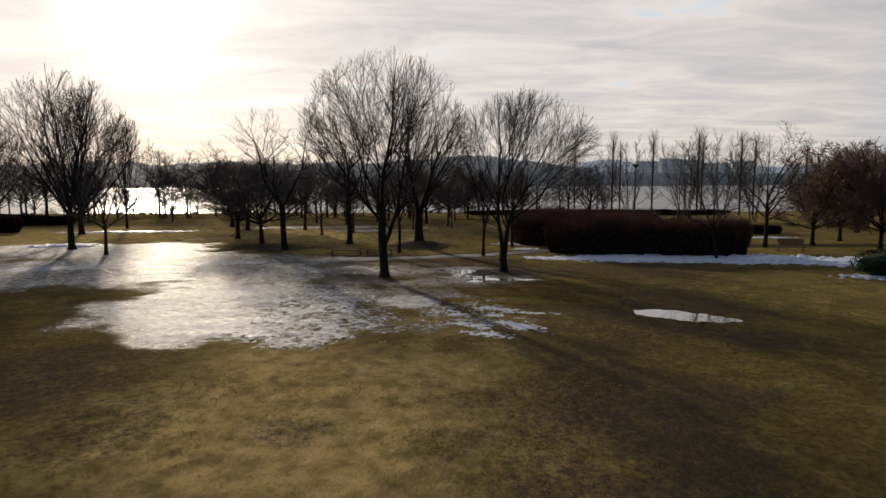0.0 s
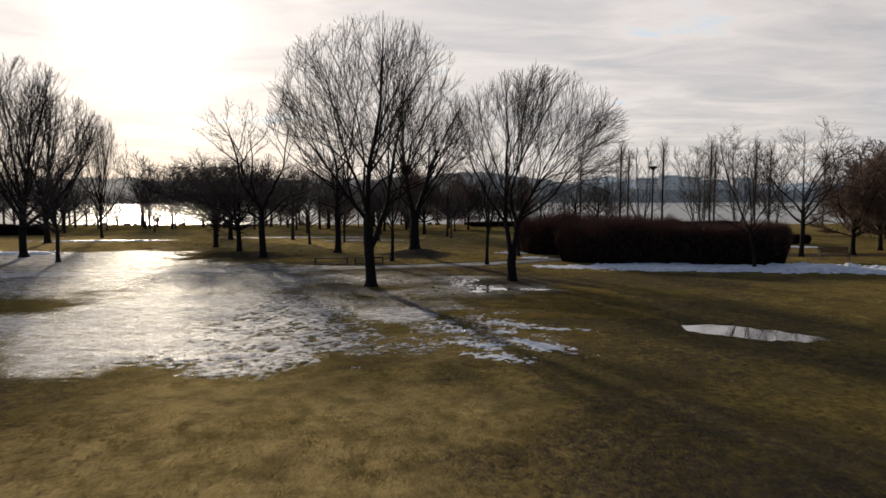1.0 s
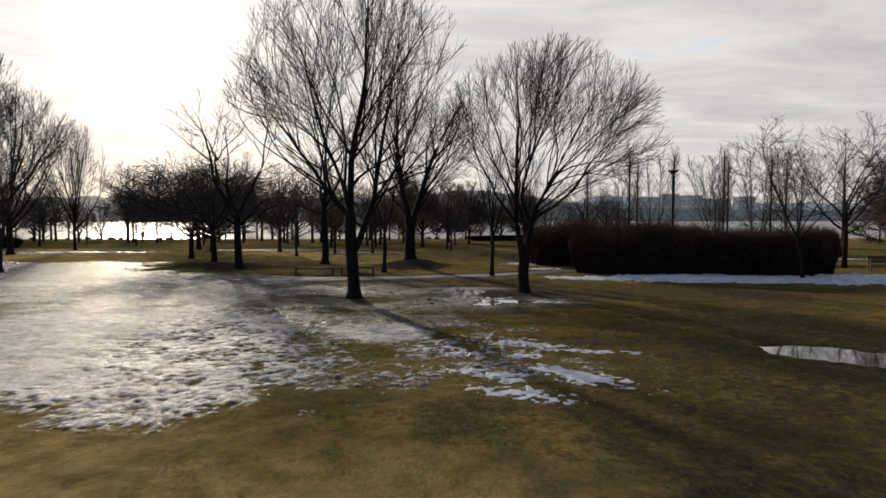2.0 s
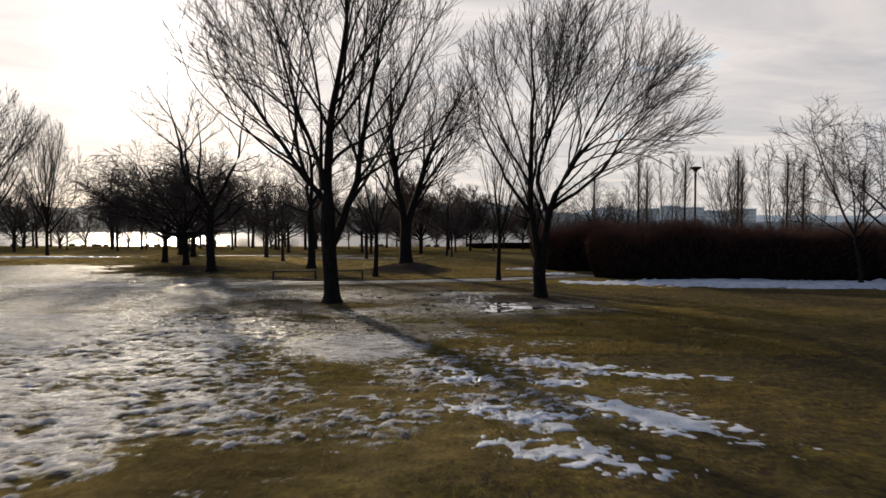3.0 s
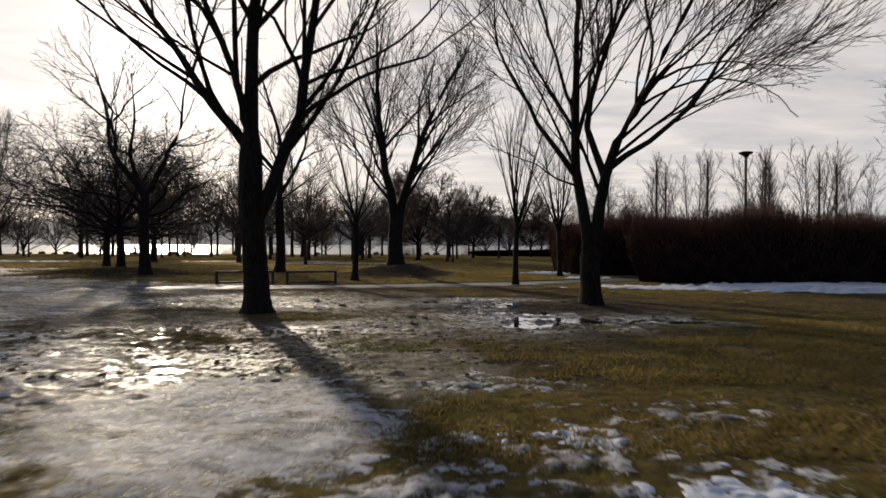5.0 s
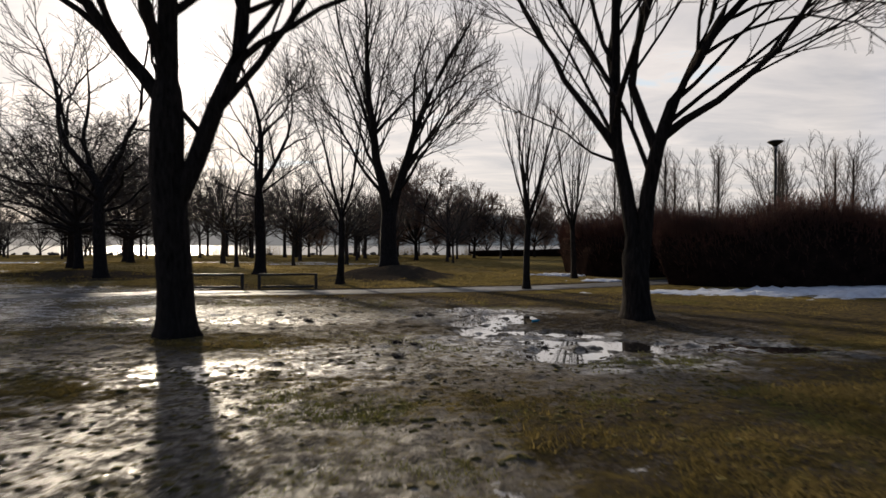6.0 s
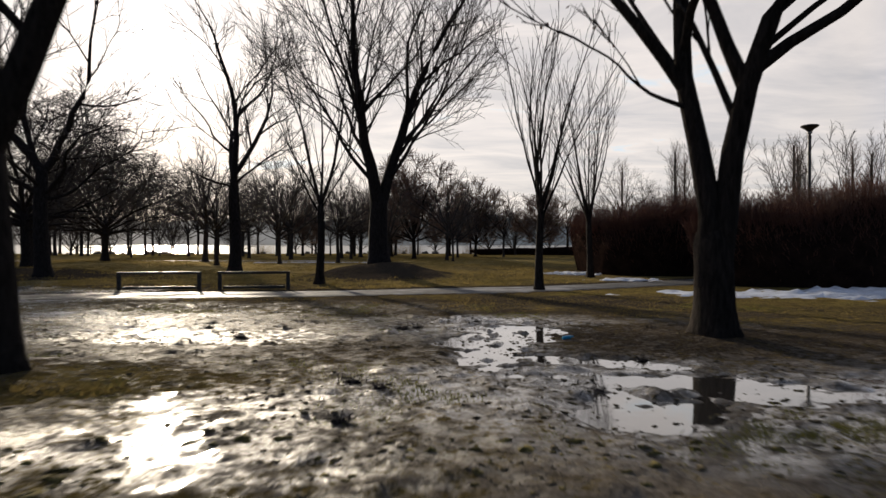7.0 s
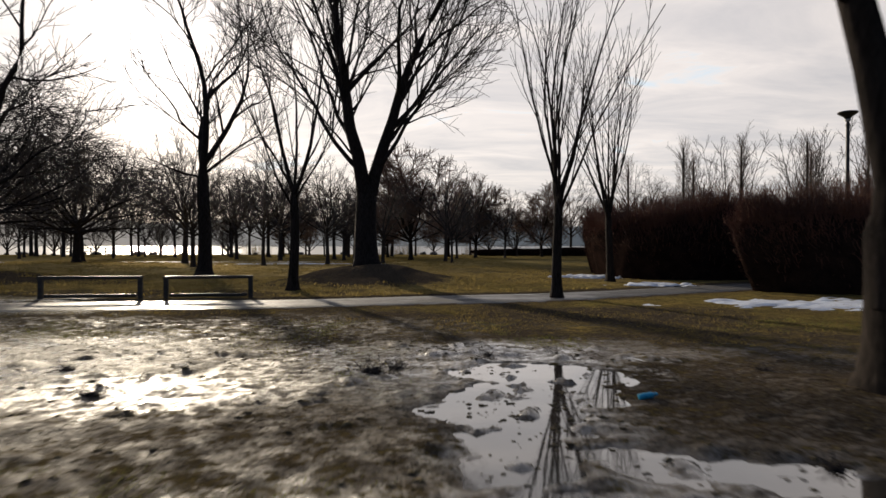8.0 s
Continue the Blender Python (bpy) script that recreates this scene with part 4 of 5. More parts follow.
# ---- trees ----
FINE = [dict(k=8, t0=0.16, t1=1.0, angle=29, spread=9, ratio=0.68, n=7, wiggle=0.06, lift=0.25, sides=5, keep=0.5),
        dict(k=8, t0=0.12, t1=1.0, angle=26, spread=9, ratio=0.58, n=5, wiggle=0.06, lift=0.22, sides=3, keep=0.45),
        dict(k=5, t0=0.1, t1=1.0, angle=24, spread=9, ratio=0.62, n=3, wiggle=0.06, lift=0.18, sides=3, keep=0.45)]
A_TREE = make_tree("bare_tree", "large bare vase-shaped tree with dark grey-brown bark", 3.3, 0.225, [
    (1.65, -4, 66, 9.4, 0.138, 0.1, 0.06, (2, 25, 80)), (3.2, 95, 86, 8.8, 0.142, 0.1), (2.9, 174, 62, 9.2, 0.1, 0.3), (3.15, 150, 74, 8.0, 0.078, 0.2),
    ((0, 0.26), 12, 40, 6.6, 0.058, 0.5), ((1, 0.05), 250, 54, 7.6, 0.068, 0.35), ((1, 0.12), 60, 54, 7.2, 0.066, 0.4), ((1, 0.2), 350, 64, 6.8, 0.062, 0.2), ((1, 0.26), 150, 58, 6.6, 0.058, 0.3), ((0, 0.2), -14, 56, 7.4, 0.062, 0.4),
    ((2, 0.12), 225, 62, 7.4, 0.058, 0.2), ((0, 0.34), 150, 66, 5.6, 0.05, 0.2), ((2, 0.2), 185, 42, 6.5, 0.048, 0.4), ((0, 0.13), 178, 52, 2.6, 0.045, 0.2), ((2, 0.28), 178, 28, 6.2, 0.042, 0.3), ((2, 0.38), 192, 36, 5.6, 0.038, 0.1), ((0, 0.34), 5, 26, 5.4, 0.042, 0.3),
    ((1, 0.34), 20, 60, 5.4, 0.048, 0.2), ((3, 0.24), 200, 56, 5.6, 0.042, 0.2), ((3, 0.36), 100, 64, 5.0, 0.04, 0.2)],
    1, FINE, limb_wiggle=0.085, rmin=0.012, flare=1.38, lean=(-0.1, 0.0), env=(0.1, 0, 6.8, 4.7, 4.6, 5.0), narrow=0.1, vase=(2.6, 0.85))
place(A_TREE, -3.064, 33.33, ground_z(-3.06, 33.33))
B_TREE = make_tree("bare_tree", "large bare twin-stemmed tree spreading its limbs outwards", 1.2, 0.212, [
    (0.65, 20, 89, 8.8, 0.148, 0.1, -0.075, (3, 40, 86)), (0.7, 0, 83, 9.6, 0.155, 0.0, 0.05, (3, 2, 60)), ((1, 0.27), 178, 77, 6.6, 0.095, 0.0, 0.0, (2, 20, 68)), ((1, 0.29), -3, 30, 5.9, 0.08, 0.45),
    ((0, 0.25), 178, 50, 6.6, 0.08, 0.3), ((0, 0.23), 184, 30, 4.6, 0.034, 0.35), ((0, 0.3), 255, 62, 6.0, 0.062, 0.3), ((0, 0.34), 90, 62, 6.0, 0.06, 0.3),
    ((2, 0.3), 50, 58, 5.4, 0.055, 0.3), ((2, 0.36), 310, 60, 5.2, 0.052, 0.3), ((0, 0.42), 150, 62, 5.2, 0.05, 0.2), ((2, 0.44), 20, 62, 5.0, 0.046, 0.2), ((1, 0.4), 20, 68, 5.0, 0.06, 0.1),
    ((1, 0.37), 14, 47, 5.6, 0.042, 0.25), ((3, 0.3), 0, 46, 4.6, 0.04, 0.2), ((1, 0.47), -14, 40, 4.8, 0.036, 0.2), ((1, 0.55), 6, 34, 4.4, 0.04, 0.2), ((4, 0.4), 160, 66, 4.0, 0.036, 0.2),
    ((1, 0.5), 330, 60, 4.6, 0.045, 0.2)],
    2, [dict(FINE[0], t0=0.2, k=8, thick=0.4)] + FINE[1:], limb_wiggle=0.075, rmin=0.012, flare=1.28, env=(1.1, 0, 6.0, 4.7, 4.4, 4.1), narrow=0.06, vase=(1.9, 1.5))


def hanging_leaves(root, n, seed):
    """Withered leaves that still hang from the outer twigs of a tree, joined into one mesh."""
    rng = np.random.default_rng(seed)
    twigs_ = [o for o in root.children if o.name.startswith("crown")][0].data
    co = np.empty(len(twigs_.vertices) * 3)
    twigs_.vertices.foreach_get("co", co)
    co = co.reshape(-1, 3)
    low = co[(co[:, 2] < 5.2) & (co[:, 1] < 1.0)]
    c = low[rng.integers(0, len(low), n)]
    a, b = unit(rng.normal(size=(n, 3)) * [1, 1, 0.4] + [0, 0, -0.9]), unit(rng.normal(size=(n, 3)))
    ln = 0.025 + 0.03 * rng.random((n, 1))
    b = unit(np.cross(a, b))
    k = np.cross(a, b)
    V = np.stack((c, c + a * ln * 0.5 + b * ln * 0.35 + k * ln * 0.12, c + a * ln, c + a * ln * 0.5 - b * ln * 0.35 + k * ln * 0.15), 1).reshape(-1, 3)
    put("withered_leaves", mesh_of("withered_leaves", V, np.arange(4 * n).reshape(n, 4), LEAF_DRY), root, kind="stuff")


hanging_leaves(B_TREE, 260, 23)
place(B_TREE, 3.455, 35.59, ground_z(3.455, 35.59))

MID = [dict(k=8, t0=0.16, t1=1.0, angle=30, spread=10, ratio=0.64, n=6, wiggle=0.07, lift=0.25, sides=4, keep=0.5),
       dict(k=8, t0=0.12, t1=1.0, angle=28, spread=11, ratio=0.56, n=4, wiggle=0.08, lift=0.25, sides=3, keep=0.45),
       dict(k=6, t0=0.1, t1=1.0, angle=25, spread=10, ratio=0.62, n=2, wiggle=0.07, lift=0.2, sides=3, keep=0.4)]


def ring_limbs(n, z0, z1, el0, el1, length, r, seed, lift=0.4):
    rng = random.Random(seed)
    return [(z0 + (z1 - z0) * i / max(1, n - 1), i * 137.5 + rng.uniform(-20, 20), el0 + (el1 - el0) * i / max(1, n - 1) + rng.uniform(-5, 5),
             length * rng.uniform(0.85, 1.1), r * rng.uniform(0.8, 1.15), lift) for i in range(n)]


M_TREE = make_tree("bare_tree", "large dark bare tree on a low earth mound", 2.5, 0.38, [
    (1.95, 176, 76, 9.8, 0.25, 0.1, -0.07), (2.05, 4, 80, 9.8, 0.225, 0.1, 0.09), ((0, 0.2), 70, 82, 7.6, 0.12, 0.05),
    ((0, 0.12), 200, 48, 7.2, 0.09, 0.4), ((0, 0.2), 150, 56, 7.0, 0.085, 0.3), ((0, 0.28), 260, 58, 6.4, 0.08, 0.3), ((0, 0.36), 110, 60, 5.6, 0.07, 0.3), ((1, 0.1), -20, 42, 7.2, 0.085, 0.35), ((1, 0.18), 30, 50, 7.0, 0.08, 0.3),
    ((1, 0.28), 330, 56, 6.4, 0.075, 0.3), ((1, 0.34), 70, 58, 5.8, 0.07, 0.3), ((2, 0.25), 90, 58, 6.0, 0.07, 0.3), ((0, 0.16), 185, 36, 5.0, 0.045, 0.4), ((1, 0.2), 0, 32, 5.2, 0.045, 0.4)],
    3, [dict(MID[0], k=8, wiggle=0.1, angle=34), dict(MID[1], k=7, wiggle=0.1, angle=33), dict(MID[2], k=4, angle=30)], bark=BARK_DARK, limb_wiggle=0.06, rmin=0.015, flare=1.25, env=(0.2, 0, 7.0, 4.9, 4.6, 5.4))
place(M_TREE, -1.95, 50.63, ground_z(-1.95, 50.63))

UPRIGHT = [dict(k=6, t0=0.12, t1=0.95, angle=20, spread=6, ratio=0.5, n=6, wiggle=0.05, lift=0.5, sides=4),
           dict(k=6, t0=0.15, t1=1.0, angle=24, spread=7, ratio=0.5, n=4, wiggle=0.07, lift=0.4, sides=3)]
R1_TREE = make_tree("young_tree", "slender young bare tree with an upright narrow crown", 2.2, 0.115, ring_limbs(9, 1.75, 2.2, 67, 84, 5.0, 0.042, 4, 0.4), 4, UPRIGHT, rmin=0.009, limb_wiggle=0.075)
place(R1_TREE, 2.927, 44.92, ground_z(2.93, 44.92))
again(R1_TREE, 5.55, 50.6, ground_z(5.55, 50.6), 110, 1.0)
SLIM = make_tree("young_tree", "slim bare tree forking into two long limbs", 2.4, 0.12, [
    (2.3, 150, 74, 5.2, 0.06, 0.2), (2.35, 20, 66, 4.8, 0.06, 0.3), (2.4, 80, 80, 4.6, 0.045, 0.1), (2.0, 200, 60, 3.4, 0.035, 0.4), (2.2, -20, 58, 3.2, 0.03, 0.4), (2.4, 170, 62, 3.8, 0.035, 0.3)], 5, UPRIGHT, rmin=0.009)
place(SLIM, -3.237, 46.72, ground_z(-3.237, 46.72))
C1_TREE = make_tree("bare_tree", "tall slim dark bare tree forking high up", 3.3, 0.2, [
    (3.2, 155, 64, 5.6, 0.1, 0.5), (3.3, 20, 60, 5.4, 0.1, 0.5), (3.3, 85, 80, 6.8, 0.12, 0.1), (2.9, 200, 34, 3.4, 0.05, 0.5), (3.0, -20, 32, 3.6, 0.05, 0.5), ((2, 0.2), 170, 48, 4.2, 0.07, 0.4), ((2, 0.3), 5, 44, 4.2, 0.07, 0.4), ((0, 0.3), 210, 40, 3.2, 0.05, 0.3), ((1, 0.3), -30, 40, 3.2, 0.05, 0.3)],
    6, [dict(MID[0], k=7, wiggle=0.13), dict(MID[1], k=7, wiggle=0.13), dict(MID[2], k=4)], bark=BARK_DARK, rmin=0.012, limb_wiggle=0.11, env=(0, 0, 6.3, 2.7, 2.7, 4.0))
place(C1_TREE, -7.95, 53.1, ground_z(-7.95, 53.1), 0, 1.18)

THORN = [dict(k=8, t0=0.16, t1=1.0, angle=42, spread=13, ratio=0.55, n=6, wiggle=0.13, lift=0.12, sides=4, keep=0.45),
         dict(k=9, t0=0.1, t1=1.0, angle=40, spread=14, ratio=0.55, n=3, wiggle=0.14, lift=0.1, sides=3, keep=0.4),
         dict(k=5, t0=0.1, t1=1.0, angle=36, spread=14, ratio=0.65, n=2, wiggle=0.12, lift=0.05, sides=3, keep=0.4)]
THORN_TREE = make_tree("spreading_tree", "low spreading dark bare tree with a dense twiggy crown", 2.2, 0.18, ring_limbs(15, 1.4, 2.2, 14, 50, 7.2, 0.08, 7, -0.05), 7, [dict(THORN[0], lift=-0.05), dict(THORN[1], k=13, lift=-0.15), dict(THORN[2], lift=-0.2)], bark=BARK_DARK, limb_wiggle=0.14, rmin=0.016,
                       env=(0, 0, 4.5, 6.0, 6.0, 2.9))
place(THORN_TREE, -14.8, 50.9, ground_z(-14.8, 50.9))
again(THORN_TREE, -18.7, 56.8, ground_z(-18.7, 56.8), 75, 1.0, 1.1)
again(THORN_TREE, -21.3, 67.9, ground_z(-21.3, 67.9), 190, 1.05, 1.15)
CROOKED = make_tree("bare_tree", "crooked dark bare tree with open upper limbs", 2.9, 0.2, [
    (2.8, 120, 70, 5.8, 0.13, 0.2), (2.7, 20, 44, 5.4, 0.11, 1.1), (2.6, 170, 48, 5.0, 0.1, 0.9), (2.2, 200, 20, 4.4, 0.07, 0.2), (2.1, -15, 22, 4.6, 0.07, 0.2), (2.3, 260, 30, 4.0, 0.06, 0.3), ((0, 0.3), 10, 40, 3.6, 0.08, 0.7), ((0, 0.4), 185, 40, 3.4, 0.07, 0.7), (2.0, 30, 14, 3.6, 0.05, 0.2)],
    8, [dict(THORN[0], k=5, wiggle=0.12, t0=0.3, angle=34, lift=0.3), dict(THORN[1], k=6, wiggle=0.1, angle=32, lift=0.3), dict(THORN[2], k=3)], bark=BARK_DARK, limb_wiggle=0.17, rmin=0.014, env=(0, 0, 5.4, 4.4, 4.4, 4.0))
place(CROOKED, -12.15, 47.8, ground_z(-12.15, 47.8), 0, 1.18)

VASE = make_tree("bare_tree", "broad bare vase-shaped park tree", 3.4, 0.24, ring_limbs(11, 1.9, 3.4, 40, 80, 11.0, 0.12, 9, 0.4), 9, MID[:2] + [dict(MID[2], k=5)], rmin=0.018, split=False, env=(0, 0, 7.7, 5.1, 5.1, 5.5), vase=(1.8, 1.0))
place(VASE, -27.9, 47.0, ground_z(-27.9, 47.0))
again(VASE, -36.4, 62.6, ground_z(-36.4, 62.6), 80, 1.1)
again(VASE, -44, 58, ground_z(-44, 58), 200, 0.95)
again(VASE, -37, 72.7, ground_z(-37, 72.7), 20, 1.0, 0.62)
again(VASE, -52, 72, ground_z(-52, 72), 140, 1.0)
SMALL = make_tree("bare_tree", "bare park tree with a rounded open crown", 3.1, 0.16, ring_limbs(12, 2.1, 3.1, 12, 76, 6.8, 0.075, 10, 0.1), 10,
                  [dict(k=8, t0=0.2, t1=1.0, angle=42, spread=12, ratio=0.5, n=5, wiggle=0.14, lift=0.15, sides=3), dict(k=10, t0=0.1, t1=1.0, angle=36, spread=12, ratio=0.55, n=2, wiggle=0.1, lift=0.2, sides=3)],
                  bark=BARK_SHORE, twig=TWIG_GREY, rmin=0.018, split=False, limb_wiggle=0.1, env=(0, 0, 5.5, 4.3, 4.3, 3.1))
place(SMALL, -23.4, 43.5, ground_z(-23.4, 43.5), 0, 0.75)
ROUND = make_tree("bare_tree", "bushy reddish-brown bare tree with a dense rounded crown", 1.8, 0.17, ring_limbs(17, 1.3, 1.9, 8, 84, 6.2, 0.075, 11, 0.0), 11,
                  [dict(k=11, t0=0.2, t1=1.0, angle=44, spread=13, ratio=0.45, n=5, wiggle=0.13, lift=0.05, sides=3), dict(k=24, t0=0.05, t1=1.0, angle=46, spread=15, ratio=0.62, n=2, wiggle=0.12, lift=0.05, sides=3)],
                  twig=TWIG_RED, rmin=0.03, split=False, limb_wiggle=0.1, env=(0, 0, 5.0, 4.4, 4.4, 4.0))
place(ROUND, 3.5, 93, ground_z(3.5, 93), 0, 0.95)
for x, y, a, s in ((0.8, 97, 50, 1.0), (10.5, 96, 100, 0.95), (30.2, 51.3, 20, 1.0), (34.5, 54.6, 150, 1.0), (33.0, 47.4, 240, 1.0), (42, 63.6, 300, 1.1), (38.5, 50, 75, 1.0), (47, 56, 10, 1.1), (46, 70, 33, 1.05), (-2.3, 80.6, 210, 1.15), (-5.2, 92, 150, 0.9), (-15.5, 97, 80, 0.9)):
    again(ROUND, x, y, ground_z(x, y), a, s)
OPEN = make_tree("bare_tree", "open-crowned bare tree with crooked limbs", 3.4, 0.15, ring_limbs(9, 1.9, 3.4, 20, 80, 5.4, 0.075, 12, 0.35), 12, THORN[:2] + [dict(THORN[2], k=2)], rmin=0.014, limb_wiggle=0.1, split=False, env=(0, 0, 5.4, 3.3, 3.3, 3.9))
place(OPEN, 25.75, 50.1, ground_z(25.75, 50.1), 0, 1.1)
LEANING = make_tree("bare_tree", "small leaning bare tree in front of the hedge", 2.2, 0.1, [
    (2.1, 165, 48, 5.6, 0.06, 0.2), (2.2, 140, 62, 5.2, 0.05, 0.2), (2.2, 20, 66, 5.0, 0.05, 0.3), (1.9, 185, 35, 4.0, 0.035, 0.2), (2.0, -20, 50, 4.0, 0.035, 0.4), (2.2, 80, 70, 4.8, 0.045, 0.2), (2.2, 270, 60, 4.4, 0.04, 0.2)],
    13, THORN[:2] + [dict(THORN[2], k=3)], bark=BARK, lean=(-0.25, 0.1), rmin=0.012, limb_wiggle=0.08)
place(LEANING, 18.0, 41.3, ground_z(18.0, 41.3))
SPIRE = make_tree("conifer", "tall thin bare larch-like tree with a spire crown", 12.0, 0.14, ring_limbs(60, 2.0, 11.8, 30, 66, 1.7, 0.022, 14, 0.6), 14,
                  [dict(k=9, t0=0.1, t1=1.0, angle=40, spread=12, ratio=0.6, n=2, wiggle=0.08, lift=0.3, sides=3)], twig=TWIG_RED, rmin=0.014, split=False, flare=1.2)
place(SPIRE, 26.8, 100, ground_z(26.8, 96))
for x, y, a, s in ((28.3, 101, 40, 0.9), (33.2, 100, 80, 1.02), (40.2, 99.5, 120, 1.05), (41.5, 101, 200, 0.95), (47.2, 100, 20, 1.0), (49.4, 100, 77, 0.98), (21.0, 101, 300, 0.85), (57, 99, 130, 0.9), (-66, 92, 30, 0.8)):
    again(SPIRE, x, y, ground_z(x, y), a, s)


def clump(label, seed, stems=9):
    """Several thin stems from one root."""
    rng = np.random.default_rng(seed)
    root = thing("multi_stem_tree", (0, 0, 0), label, "tree")
    p = np.column_stack((rng.normal(size=(stems, 2)) * 0.3, np.full(stems, -0.1)))
    d = direction(np.arange(stems) * 137.5, 67 + 17 * rng.random(stems))
    P, R = grow(rng, p, d, 9 + 2 * rng.random(stems), np.full(stems, 0.07), 10, 0.05, 0.3, 0.2)
    for i in range(stems):
        v, f = tubes(P[i:i + 1], R[i:i + 1], 5)
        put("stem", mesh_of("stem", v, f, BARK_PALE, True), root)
    L = np.full(stems, 9.5)
    P1, R1, L1 = sprout(rng, P, R, L, 13, 0.2, 1.0, 32, 10, 0.34, 4, 0.1, 0.3, 0.022)
    P2, R2, L2 = sprout(rng, P1, R1, L1, 7, 0.1, 1.0, 32, 10, 0.5, 3, 0.1, 0.2, 0.018)
    v, f = merge([tubes(P1, R1, 3), tubes(P2, R2, 3)])
    put("crown", mesh_of("crown", v, f, TWIG), root, kind="stuff")
    return root


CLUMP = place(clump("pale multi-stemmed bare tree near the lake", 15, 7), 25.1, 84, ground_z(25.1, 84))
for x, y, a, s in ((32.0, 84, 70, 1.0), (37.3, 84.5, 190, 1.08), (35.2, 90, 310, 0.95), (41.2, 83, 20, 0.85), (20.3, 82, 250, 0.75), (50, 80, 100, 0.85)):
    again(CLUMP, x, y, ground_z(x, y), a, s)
BUSHY = make_tree("bare_tree", "small twiggy bare tree on the lake shore", 0.8, 0.1, ring_limbs(10, 0.3, 0.8, 30, 80, 3.6, 0.05, 16, 0.2), 16,
                  [dict(k=7, t0=0.2, t1=1.0, angle=38, spread=12, ratio=0.5, n=4, wiggle=0.1, lift=0.25, sides=3), dict(k=10, t0=0.1, t1=1.0, angle=38, spread=14, ratio=0.65, n=2, wiggle=0.12, lift=0.1, sides=3)],
                  bark=BARK_SHORE, twig=TWIG_GREY, rmin=0.019, split=False, env=(0, 0, 2.4, 2.6, 2.6, 2.4))
place(BUSHY, -49, 111, ground_z(-49, 111))

GROVE = make_tree("bare_tree", "broad bare tree with a hazy twiggy crown near the water", 3.4, 0.18, ring_limbs(13, 2.6, 3.4, 8, 80, 6.6, 0.085, 17, 0.05), 17,
                  [dict(k=8, t0=0.2, t1=1.0, angle=42, spread=12, ratio=0.5, n=4, wiggle=0.14, lift=0.15, sides=3), dict(k=11, t0=0.08, t1=1.0, angle=40, spread=13, ratio=0.55, n=2, wiggle=0.1, lift=0.1, sides=3)],
                  bark=BARK_SHORE, twig=TWIG_GREY, rmin=0.024, split=False, limb_wiggle=0.12, env=(0, 0, 6.6, 5.0, 5.0, 3.9))
place(GROVE, -60, 101, ground_z(-60, 101), 0, 1.1)
grove = random.Random(12)
for i in range(24):
    x, y = -84 + i * 3.4 + grove.uniform(-1.6, 1.6), grove.uniform(96, 109)
    if not -56 < x < -47:
        again(GROVE, x, y, ground_z(x, y), grove.uniform(0, 360), grove.uniform(0.75, 1.15) * (1.0 if x < -16 else 0.8), grove.uniform(0.85, 1.1))

